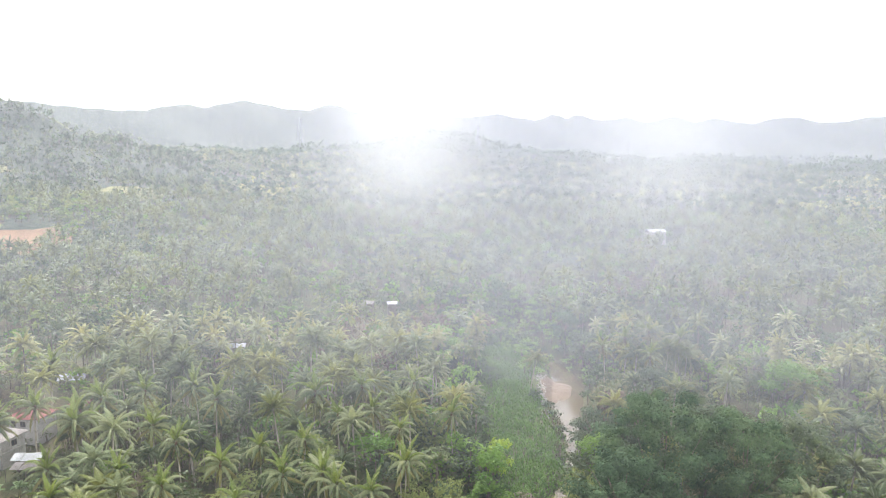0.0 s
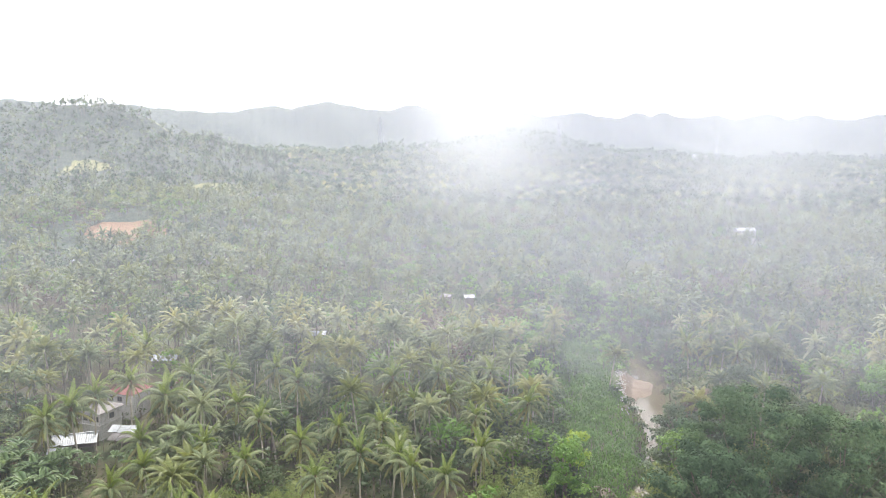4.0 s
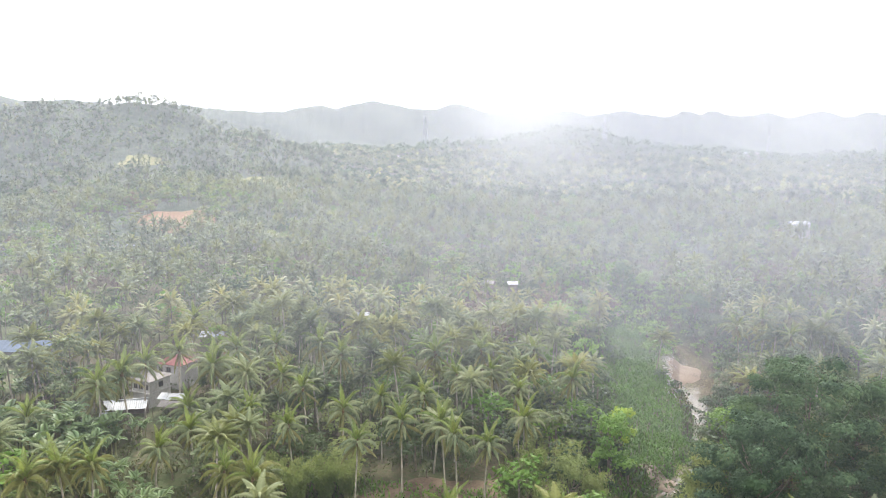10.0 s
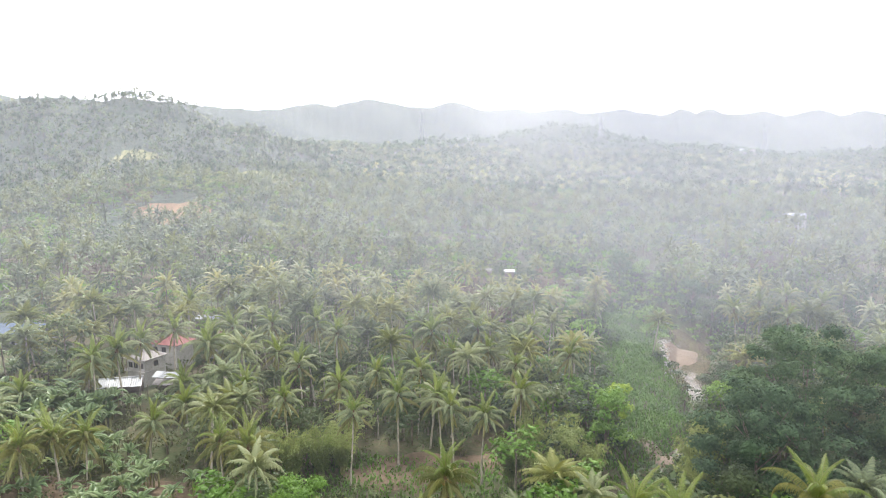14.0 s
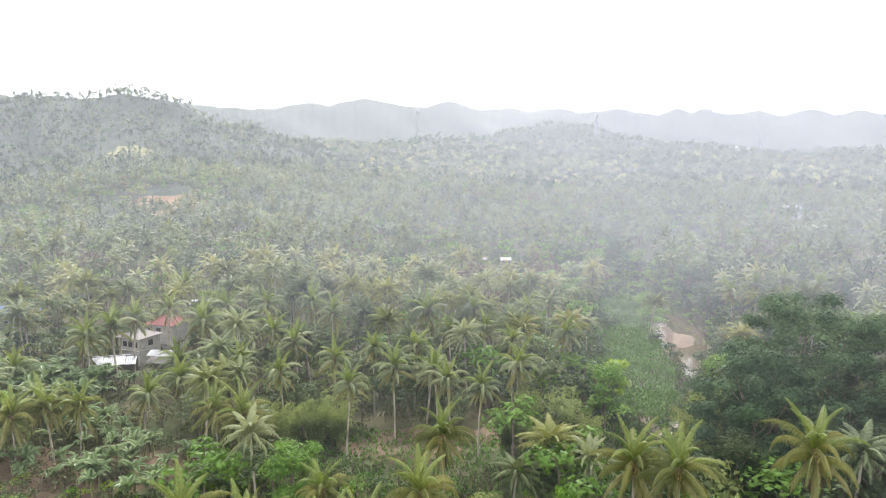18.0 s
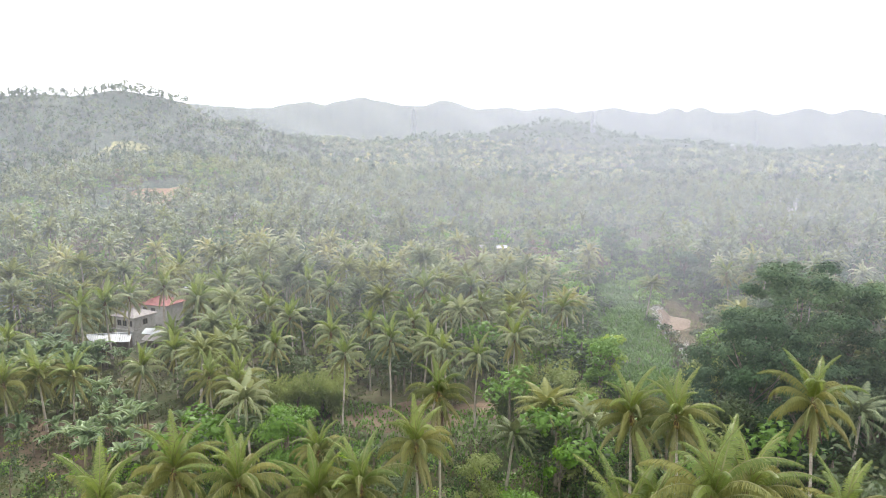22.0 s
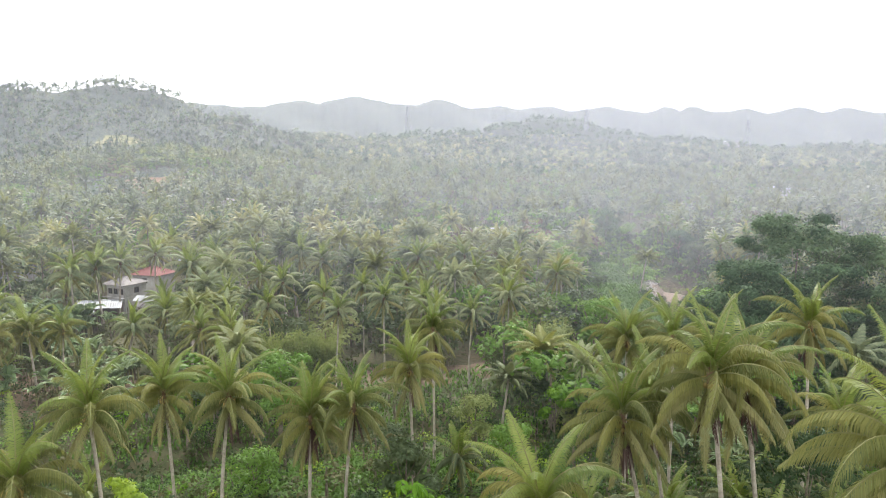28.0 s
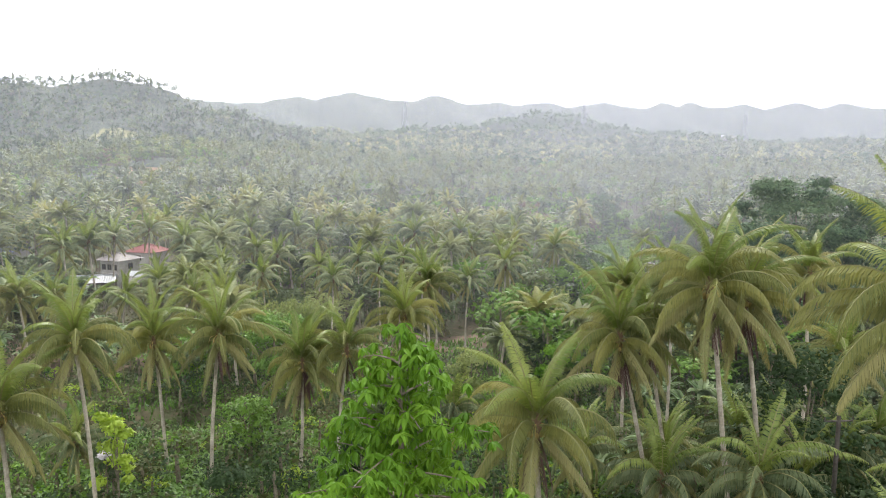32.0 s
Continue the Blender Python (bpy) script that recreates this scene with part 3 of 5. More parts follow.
COCONUT, STALKS, HEART = nut_mesh(), stalks_mesh(), fibre_mesh()
PALM_LABELS = ["tall coconut palm with arching green fronds and a pale trunk", "slender coconut palm with yellowing lower fronds", "coconut palm with drooping fronds among undergrowth", "leaning coconut palm with a full feathery crown"]


def coconut_palm(x, y, top, size=1.0, fine=True, dead=0, lean=(0.0, 0.0), seed=0, group="coconut palms", leaves=None):
    g = np.random.default_rng(1000 + seed)
    bx, by = x + lean[0], y + lean[1]
    bz = level(bx, by) - 0.15
    root = empty("coconut_palm", bx, by, bz, 0, PALM_LABELS[seed % 4] if not dead else "coconut palm with brown dead fronds hanging under its crown", "palm tree", group)
    hx, hy, hz = -lean[0], -lean[1], max(3.0, top - bz)
    put("trunk", trunk_mesh((0, 0, 0), (hx, hy, hz), 0.165 * size, g, 9 if fine else 6, 26 if fine else 9), root)
    put("crown_base", HEART, root, Matrix.Translation((hx, hy, hz)) @ Matrix.Scale(size, 4))
    sets = leaves or (FINE if fine else COARSE)
    number = 30 if fine else 25
    for i in range(number):
        age = (i + 0.5) / number
        k = min(len(STARTS) - 1, int(age ** 0.9 * len(STARTS)))
        az = i * 137.5 + g.uniform(-24, 24)
        sc = size * g.uniform(0.92, 1.1) * (1.12 if fine else 1.0)
        put("frond", sets[k][int(g.integers(len(sets[k])))], root, pose(hx, hy, hz + 0.25 * (1 - age), g.uniform(-9, 9), g.uniform(-11, 9), az) @ Matrix.Scale(sc, 4))
    if fine:
        for k in range(8):
            put("coconut", COCONUT, root, pose(hx + 0.34 * size * math.cos(k * 2.4), hy + 0.34 * size * math.sin(k * 2.4), hz - size * g.uniform(0.22, 0.5)) @ Matrix.Scale(size, 4))
        put("flower_spray", STALKS, root, pose(hx, hy, hz, 0, 0, g.uniform(0, 360)) @ Matrix.Scale(size, 4), "dry yellow flower stalks")
    for i in range(2 * dead):
        put("dead_frond", HANGING[i % 2], root, pose(hx, hy, hz - 0.3, 0, 0, g.uniform(0, 360)) @ Matrix.Scale(size, 4), "brown dead frond")
    return root


# x, y, height of the heart, size: the palms on the slope under the drone
SLOPE_PALMS = [(-26.3, 52.5, 21.2, 1.0), (-21.5, 58.9, 17.2, 1.02), (-33.3, 44.5, 22.4, 0.95), (-36.5, 59.7, 18.4, 1.0), (9.5, 41.5, 28.2, 1.0), (26.1, 73.0, 24.2, 1.05), (4.8, 44.5, 24.2, 0.95), (-0.3, 38.3, 20.6, 1.12), (-13.5, 65.6, 20.2, 0.95), (-17.5, 59.3, 18.5, 0.95), (-13.4, 78.6, 21.0, 0.95), (12.2, 44.3, 27.2, 1.0), (6.9, 46.8, 24.4, 0.9), (12.9, 25.6, 30.2, 0.98), (22.5, 55.3, 20.7, 0.95), (8.7, 49.0, 14.6, 0.8), (-36.0, 40.2, 18.6, 1.08), (11.8, 67.1, 23.9, 0.95), (8.0, 71.0, 22.5, 1.0)]
DEAD_ON = {3: 4, 6: 5, 11: 5, 1: 6, 4: 3, 7: 2, 0: 3, 5: 4, 9: 3, 12: 4, 10: 3, 8: 2}
LEANS = {0: (-1.4, 0.3), 1: (-0.6, 0), 2: (0.9, 0), 3: (0.6, 0.3), 4: (2.1, 0.2), 6: (2.6, 0.3), 9: (-1.0, 0), 11: (2.0, 0.5), 12: (2.0, 0)}
for i, (px_, py_, pz_, ps_) in enumerate(SLOPE_PALMS):
    coconut_palm(px_, py_, pz_, ps_, True, DEAD_ON.get(i, 0), LEANS.get(i, (0.2, 0.1)), i, "palms on the near slope")

# low young palms that fill the slope between the trunks
YOUNG_PALMS = [(7.0, 40.5, 6.5), (11.5, 37.5, 8.0), (15.5, 42.5, 7.0), (19.0, 46.0, 8.0), (14.0, 50.5, 7.5), (9.5, 54.0, 5.5), (18.5, 57.5, 7.0), (3.0, 50.0, 5.5), (-2.5, 58.0, 4.0), (17.0, 33.0, 7.0), (21.5, 39.0, 8.0), (24.0, 52.0, 8.0), (-39.5, 52.0, 5.0), (-9.0, 69.0, 4.5)]
for i, (px_, py_, ph_) in enumerate(YOUNG_PALMS):
    coconut_palm(px_, py_, level(px_, py_) + ph_, 0.86 + 0.06 * math.sin(i * 2.0), False, 0, (0.1, 0.1), 130 + i, "young palms on the slope", LOW)

# palms on the flat bank between the slope and the houses
BANK_PALMS = [(-82.9, 90.8, 14.5), (-80.9, 95.7, 14.2), (-76.6, 98.1, 14.0), (-73.0, 111.4, 11.5), (-69.9, 117.2, 13.0), (-53.4, 98.8, 14.5), (-48.3, 98.3, 14.0), (-61.1, 124.5, 15.0), (-50.9, 119.2, 14.5), (-63.4, 145.6, 15.5), (-35.2, 112.2, 15.5), (-29.4, 121.0, 16.0), (-22.2, 122.3, 15.5), (-36.7, 133.4, 16.0), (-28.5, 137.5, 15.5), (-23.7, 150.7, 16.0), (-16.3, 154.5, 16.0), (-6.9, 124.9, 16.5), (-12.7, 116.0, 15.0), (-19.2, 118.6, 15.0), (2.0, 150.4, 16.5), (-29.0, 80.2, 12.0), (-43, 128, 15.0), (-55, 137, 15.5), (-9, 140, 17.0)]
for i, (px_, py_, pz_) in enumerate(BANK_PALMS):
    coconut_palm(px_, py_, pz_, 1.02 + 0.1 * math.sin(i * 2.3), py_ < 100, 0, (0.7 * math.sin(i * 1.7), 0.4 * math.cos(i)), 40 + i, "palms on the river bank")

# taller palms round the houses and across the river
HOUSE_PALMS = [(-95.2, 125.2, 18.3), (-94.0, 131.6, 18.3), (-93.2, 139.2, 18.6), (-89.5, 146.8, 19.4), (-78.3, 141.8, 18.0), (-78.7, 154.6, 18.6), (-70.7, 159.5, 18.6), (-60.7, 163.7, 18.4), (-52.9, 156.7, 17.6), (-160.7, 190.7, 18.0), (-159.1, 198.0, 18.4), (-105.5, 182.4, 18.4), (-7.1, 166.9, 18.0), (-19.9, 164.7, 18.0), (-30.5, 160.6, 18.0), (56.4, 210.2, 18.0), (48.4, 205.1, 17.0), (65.6, 216.8, 18.6), (72.3, 207.3, 18.6), (60, 196, 17.0), (-106, 118, 12.5), (-83, 153, 16.0), (-78, 148, 15.0), (-79, 132, 11.5), (-103, 134, 12.0)]
for i, (px_, py_, pz_) in enumerate(HOUSE_PALMS):
    coconut_palm(px_, py_, pz_, 1.2 + 0.1 * math.sin(i * 1.9), False, 0, (0.9 * math.sin(i * 2.1), 0.5 * math.cos(i)), 80 + i, "palms round the houses")

# ---- leaves of broad-leaved trees ----
def leaf_cloud(lobes, count, size, g, loose=0.5):
    """Small folded leaves on the shells of overlapping lobes; lobes: x, y, z, radius, flatness."""
    lobes = np.asarray(lobes, float)
    share = lobes[:, 3] ** 1.6
    pick = g.choice(len(lobes), count, p=share / np.sum(share))
    d = g.normal(size=(count, 3))
    d[:, 2] = np.abs(d[:, 2]) * np.where(g.random(count) < 0.88, 1, -1)
    d /= np.linalg.norm(d, axis=1)[:, None]
    rad = lobes[pick, 3] * (1 - 0.45 * g.random(count) ** 2)
    lump = 1 + 0.22 * np.sin(d[:, 0] * 5 + pick) * np.sin(d[:, 1] * 6 + 2 * pick) + 0.12 * g.normal(size=count)
    c = lobes[pick, :3] + d * (rad * lump)[:, None] * np.stack([np.ones(count), np.ones(count), lobes[pick, 4]], 1)
    nrm = d + g.normal(scale=loose, size=(count, 3)) + [0, 0, 0.4]
    nrm /= np.linalg.norm(nrm, axis=1)[:, None]
    a = np.cross(nrm, g.normal(size=(count, 3)))
    a /= np.linalg.norm(a, axis=1)[:, None]
    b = np.cross(nrm, a)
    s = size * g.uniform(0.6, 1.35, count)[:, None]
    v = np.stack([c - a * s * 0.6, c + b * s * 0.36 - nrm * s * 0.12, c + a * s * 0.6 - [0, 0, 0.1] * s, c - b * s * 0.36 - nrm * s * 0.12], 1).reshape(-1, 3)
    o = np.arange(count)[:, None] * 4
    return v, np.concatenate([o + [[0, 1, 2]], o + [[0, 2, 3]]])


def limbs(height, spread, g, number=6, wide=0.3, fork=0.4):
    s = Soup()
    s.add(*tube([(0, 0, -0.3), (0.1, 0.05, height * fork * 0.5), (0.1, 0.1, height * fork), (0.3, 0, height * 0.8)], [wide * 1.3, wide, wide * 0.85, wide * 0.3], 8))
    for i in range(number):
        a, r = i * 2.4 + g.uniform(-0.4, 0.4), spread * g.uniform(0.5, 0.9)
        z = height * fork * g.uniform(0.7, 1.25)
        s.add(*tube([(0.1, 0.1, z), (r * 0.5 * math.cos(a), r * 0.5 * math.sin(a), z + height * 0.16), (r * math.cos(a), r * math.sin(a), z + height * g.uniform(0.28, 0.42))], [wide * 0.5, wide * 0.33, wide * 0.1], 5))
    return s


def crown_lobes(height, spread, g, number=9, low=0.45):
    out = [(0, 0, height * 0.8, spread * 0.55, 0.7)]
    if number > 12:
        for i in range(5):
            out.append((spread * 0.3 * math.cos(i * 1.26), spread * 0.3 * math.sin(i * 1.26), height * (0.25 + 0.09 * i), spread * 0.3, 0.8))
        tries = 0
        while len(out) < number * 3 and tries < 3000:
            tries += 1
            a, u, q = g.uniform(0, 6.283), g.uniform(low, 0.96), g.uniform(1.3, 2.5)
            r = spread * math.sqrt(max(0.02, 1 - (abs(u - 0.45) / 0.54) ** 2.2)) * g.uniform(0.78, 1.08)
            c = (r * math.cos(a), r * math.sin(a), height * u - 0.8)
            if all((c[0] - o[0]) ** 2 + (c[1] - o[1]) ** 2 + (c[2] - o[2]) ** 2 > (0.78 * (q + o[3])) ** 2 for o in out[6:]):
                out.append((*c, q, g.uniform(0.6, 0.85)))
        return out
    for i in range(number):
        a, r = i * 2.4 + g.uniform(-0.5, 0.5), spread * g.uniform(0.35, 0.75)
        out.append((r * math.cos(a), r * math.sin(a), height * g.uniform(low, 0.88), spread * g.uniform(0.26, 0.46), g.uniform(0.6, 0.85)))
    return out


def broad_tree(x, y, height, spread, mat, count, size, seed, label, category="tree", lobes=9, low=0.45, group="", name="tree", wide=0.3):
    g = np.random.default_rng(300 + seed)
    z = level(x, y)
    root = empty(name, x, y, z, 0, label, category, group)
    put("trunk", limbs(height, spread, g, 7, wide).mesh("tree_trunk", (WOODBARK,), True), root)
    lb = crown_lobes(height, spread, g, lobes, low)
    third = max(1, len(lb) // 3)
    for i in range(0, len(lb), third):
        some = lb[i:i + third]
        share = sum(q[3] ** 2 for q in some) / sum(q[3] ** 2 for q in lb)
        v, f = leaf_cloud(some, max(60, int(count * share)), size, g, 0.3 if lobes > 12 else 0.45)
        put("crown", tri_mesh("tree_crown", v, f, (mat,)), root)
    return root


# the great dark trees on the far bank
broad_tree(39, 117, 32.0, 11.5, BROAD_DARK, 30000, 0.42, 1, "huge dark green tree with a wide billowing crown", lobes=24, low=0.1, wide=0.3)
broad_tree(30, 109, 25.0, 8.5, BROAD_DARK, 19000, 0.42, 2, "large dark green broad-leaved tree beside the river", lobes=17, low=0.1, wide=0.26)
broad_tree(53, 116, 29.5, 9.5, BROAD_DARK, 19000, 0.42, 3, "large dark broad-leaved tree with layered crown", lobes=17, low=0.1, wide=0.26)
broad_tree(52, 131, 26.0, 9.0, BROAD, 11000, 0.5, 4, "tall green tree behind the dark ones", lobes=14, low=0.1, wide=0.26)
broad_tree(66, 126, 25.0, 8.5, BROAD, 11000, 0.5, 5, "tall spreading tree on the far bank", lobes=14, low=0.1, wide=0.26)
broad_tree(31, 137, 16.0, 5.0, BROAD_LIGHT, 2600, 0.5, 6, "light green tree beside the sand bank", lobes=8, low=0.3)
broad_tree(46, 158, 19.0, 6.0, BROAD, 2600, 0.6, 7, "green tree on the wooded bank", lobes=8, low=0.3)
broad_tree(88, 172, 20.0, 9.0, BROAD_LIGHT, 3200, 0.62, 8, "broad light green tree above the palms", lobes=9, low=0.4)
broad_tree(58, 178, 17.0, 6.0, BROAD, 2200, 0.6, 9, "green tree beside the river palms", lobes=8, low=0.3)
broad_tree(-36.0, 87.0, 12.8, 4.8, BROAD_LIGHT, 5200, 0.36, 10, "bright light green round tree below the palms", lobes=11, low=0.35)
broad_tree(1.0, 85.5, 10.0, 2.0, LIME, 900, 0.4, 11, "slim young tree with fresh green leaves", lobes=6, low=0.45, wide=0.12)
broad_tree(16.8, 46.4, 16.0, 3.6, SHADED, 6500, 0.3, 12, "dark green leafy tree beside the pole", lobes=16, low=0.1, wide=0.16)
broad_tree(30.5, 64, 9.0, 2.8, LIME, 1300, 0.42, 13, "small fresh green tree among palms", lobes=8, low=0.3, wide=0.14)
broad_tree(-32.6, 47.2, 10.4, 1.7, LEMON, 1300, 0.34, 14, "slim young tree with yellow-green leaves", lobes=12, low=0.25, wide=0.09)
broad_tree(-31.5, 43.0, 3.6, 1.6, LEMON, 500, 0.34, 15, "low yellow-green bush on the grassy slope", "bush", lobes=5, low=0.3, wide=0.06, name="bush")
broad_tree(-13, 60, 9.0, 3.2, BROAD, 2200, 0.4, 16, "green tree in the undergrowth", lobes=8, low=0.25, wide=0.14)
# bushy trees added to darken the slope: shade in their leaf colour
broad_tree(14.2, 36.5, 9.0, 3.2, SHADED, 2400, 0.3, 41, "bushy tree added to darken the slope under the palms", lobes=10, low=0.15, wide=0.12)
broad_tree(19.5, 38.0, 10.5, 3.4, SHADED, 2400, 0.32, 42, "bushy tree added to darken the slope under the palms", lobes=10, low=0.15, wide=0.12)
broad_tree(10.5, 35.0, 6.5, 2.8, SHADED, 1800, 0.28, 43, "low tree added to darken the slope under the palms", lobes=9, low=0.15, wide=0.1)
broad_tree(-22, 44, 6.0, 2.6, SHADED, 1800, 0.26, 44, "shade-darkened bushy tree on the grassy slope", lobes=9, low=0.15, wide=0.1)
broad_tree(-14, 50, 7.0, 2.8, SHADED, 1900, 0.28, 45, "shade-darkened bushy tree on the grassy slope", lobes=9, low=0.15, wide=0.1)
broad_tree(-29, 63, 7.5, 3.0, BROAD_LIGHT, 1900, 0.3, 46, "light green tree behind the first palms", lobes=9, low=0.15, wide=0.1)
broad_tree(-4, 72, 8.0, 3.2, BROAD_LIGHT, 2000, 0.3, 47, "light green leafy tree above the stream", lobes=9, low=0.15, wide=0.1)
broad_tree(-9, 84, 8.5, 3.2, BAMBOO, 2200, 0.3, 48, "pale feathery tree above the stream", lobes=9, low=0.15, wide=0.1)
broad_tree(-88.5, 158, 9.5, 3.2, BROAD, 1500, 0.4, 51, "green tree beside the red-roofed house", lobes=8, low=0.15, wide=0.12)
broad_tree(-84, 164, 9.0, 3.2, FOREST, 1400, 0.4, 52, "leafy tree behind the houses", lobes=8, low=0.15, wide=0.12)
broad_tree(-106, 146, 8.0, 3.0, BROAD, 1400, 0.4, 53, "leafy tree at the corner of the concrete house", lobes=8, low=0.15, wide=0.12)
broad_tree(24, 42, 10.5, 3.6, SHADED, 2600, 0.32, 54, "bushy tree added to darken the slope under the palms", lobes=10, low=0.1, wide=0.12)
broad_tree(27, 50, 9.5, 3.6, SHADED, 2600, 0.32, 55, "bushy tree added to darken the slope under the palms", lobes=10, low=0.1, wide=0.12)
broad_tree(2, 118, 12.0, 4.0, BAMBOO, 2600, 0.36, 17, "leafy tree on the river bank", lobes=8, low=0.25)
broad_tree(9, 134, 13.5, 4.5, BROAD_LIGHT, 1800, 0.48, 18, "yellow-green tree on the grassy bank", lobes=8, low=0.25)
broad_tree(12, 146, 11.5, 3.2, LEMON, 1100, 0.45, 19, "yellow-green tree on the grassy bank", lobes=7, low=0.25)
broad_tree(3, 110, 9.0, 3.4, BAMBOO, 1700, 0.34, 20, "pale feathery tree on the bank", lobes=8, low=0.2)
broad_tree(-62, 150, 13.0, 5.5, BROAD, 1500, 0.6, 21, "dark round tree behind the palms", lobes=8, low=0.3)
broad_tree(-22, 90, 6.0, 3.4, BROAD, 1400, 0.4, 22, "dense green tree on the slope", lobes=8, low=0.2)


broad_tree(26.0, 102, 14.0, 5.0, BROAD, 3600, 0.38, 31, "leafy small tree under the great ones", lobes=10, low=0.1)
broad_tree(35, 102, 15.0, 5.4, BROAD_DARK, 3800, 0.4, 32, "dark leafy small tree under the great ones", lobes=11, low=0.1)
broad_tree(45, 104, 14.5, 5.4, BROAD, 3600, 0.4, 33, "leafy small tree under the great ones", lobes=11, low=0.1)
broad_tree(55, 103, 13.5, 5.4, BROAD_DARK, 3400, 0.4, 34, "dark leafy small tree under the great ones", lobes=11, low=0.1)
broad_tree(36.5, 162, 13.0, 5.2, BROAD, 2200, 0.5, 23, "leafy tree leaning over the river", lobes=9, low=0.15)
broad_tree(35.5, 149, 14.0, 5.0, BROAD_DARK, 2200, 0.5, 24, "dark leafy tree leaning over the river", lobes=9, low=0.15)
broad_tree(28.5, 141, 11.0, 4.6, BROAD, 2000, 0.48, 25, "dense leafy tree beside the stream", lobes=9, low=0.15)
broad_tree(48, 232, 13.0, 5.5, BROAD, 1400, 0.6, 26, "tree hanging over the sand bank", lobes=8, low=0.15)
broad_tree(46, 256, 12.0, 6.0, BROAD_DARK, 1400, 0.6, 27, "dark tree on the far bend of the river", lobes=8, low=0.15)
broad_tree(24, 300, 15.0, 6.5, BROAD_DARK, 1400, 0.7, 28, "dark tree closing off the river bend", lobes=8, low=0.15)


broad_tree(-35.2, 49.5, 6.0, 1.5, BROAD, 420, 0.32, 35, "thin shrub beside a flowering branch", "shrub", lobes=6, low=0.3, wide=0.07, name="shrub")
broad_tree(-34.6, 48.6, 6.6, 0.8, FLOWER, 70, 0.3, 36, "small bush with pale white blossoms", "shrub", lobes=4, low=0.8, wide=0.05, name="shrub")


# ---- bamboo ----
def bamboo_clump(x, y, height, spread, canes, seed, mat=BAMBOO):
    g = np.random.default_rng(500 + seed)
    z = level(x, y)
    root = empty("bamboo_clump", x, y, z, 0, "feathery clump of arching yellow-green bamboo", "bamboo", "bamboo clumps")
    s, c = Soup(), []
    for i in range(canes):
        a, h, r = g.uniform(0, 6.28), height * g.uniform(0.65, 1.0), spread * g.uniform(0.4, 1.0)
        u = np.linspace(0, 1, 8)
        p = np.stack([(0.15 + u ** 2.2) * r * math.cos(a), (0.15 + u ** 2.2) * r * math.sin(a), h * (u - 0.22 * u ** 4)], 1)
        s.add(*tube(p, np.linspace(0.05, 0.012, 8), 4))
        t = g.uniform(0.25, 1, 85)
        c.append(np.stack([np.interp(t, u, p[:, k]) for k in range(3)], 1) + g.normal(scale=0.34, size=(85, 3)))
    c = np.concatenate(c)
    n = len(c)
    d = g.normal(size=(n, 3)) * 0.7 + [0, 0, -0.9]
    d /= np.linalg.norm(d, axis=1)[:, None]
    w = np.cross(d, g.normal(size=(n, 3)))
    w /= np.linalg.norm(w, axis=1)[:, None]
    l = g.uniform(0.35, 0.75, n)[:, None]
    v = np.stack([c, c + d * l * 0.5 + w * 0.09, c + d * l, c + d * l * 0.5 - w * 0.09], 1).reshape(-1, 3)
    o = np.arange(n)[:, None] * 4
    put("cane_thicket", s.mesh("bamboo_canes", (CANE,)), root)
    put("foliage", tri_mesh("bamboo_leaves", v, np.concatenate([o + [[0, 1, 2]], o + [[0, 2, 3]]]), (mat,)), root)


BAMBOOS = [(-42, 114, 12, 3.4, 70), (-46.5, 112, 11.5, 3.2, 66), (-52, 113, 11, 3.2, 60), (-8, 116, 12, 3.0, 50), (-25, 141, 13, 3.2, 50), (-2, 112, 13, 3.2, 56), (-39, 117, 10.5, 3.0, 50), (2.5, 113, 12, 3.0, 44), (6, 121, 11, 3.0, 40), (-5, 122, 14, 3.0, 50), (24, 121, 13, 4.0, 50), (27, 128, 14, 4.2, 50), (22, 114, 11, 3.5, 44), (58, 108, 14, 4, 44), (68, 112, 13, 4, 40), (1, 127, 13, 3.0, 46), (36, 146, 13, 4, 40)]
for i, row in enumerate(BAMBOOS):
    bamboo_clump(*row, i)


# ---- bananas ----
def banana_leaf_mesh(seed, length, droop):
    g = np.random.default_rng(seed)
    n = 8
    s = np.linspace(0, 1, n)
    el = np.radians(68 - droop * s ** 1.2)
    px = np.concatenate([[0], np.cumsum(np.cos(el[:-1]))]) * length / (n - 1)
    pz = np.concatenate([[0], np.cumsum(np.sin(el[:-1]))]) * length / (n - 1)
    w = 0.4 * np.clip(np.sin(np.pi * (0.05 + 0.93 * s)), 0.04, 1) ** 0.6
    w[0] = 0.03
    v = np.concatenate([np.stack([px, 0 * s, pz], 1), np.stack([px, w, pz + 0.35 * w - 0.2 * s * w], 1), np.stack([px, -w, pz + 0.35 * w - 0.2 * s * w], 1)])
    f = []
    for i in range(n - 1):
        for o in (n, 2 * n):
            f += [(i, i + 1, o + i + 1), (i, o + i + 1, o + i)]
    return tri_mesh("banana_leaf", v, f, (BANANA,), None, True)


BLEAVES = [banana_leaf_mesh(i, 2.0 + 0.25 * (i % 3), 60 + 22 * i) for i in range(5)]
STEM = tri_mesh("banana_stem", *tube([(0, 0, -0.2), (0.02, 0, 1.2), (0, 0, 2.4)], [0.15, 0.12, 0.07], 7), (CANE,), None, True)


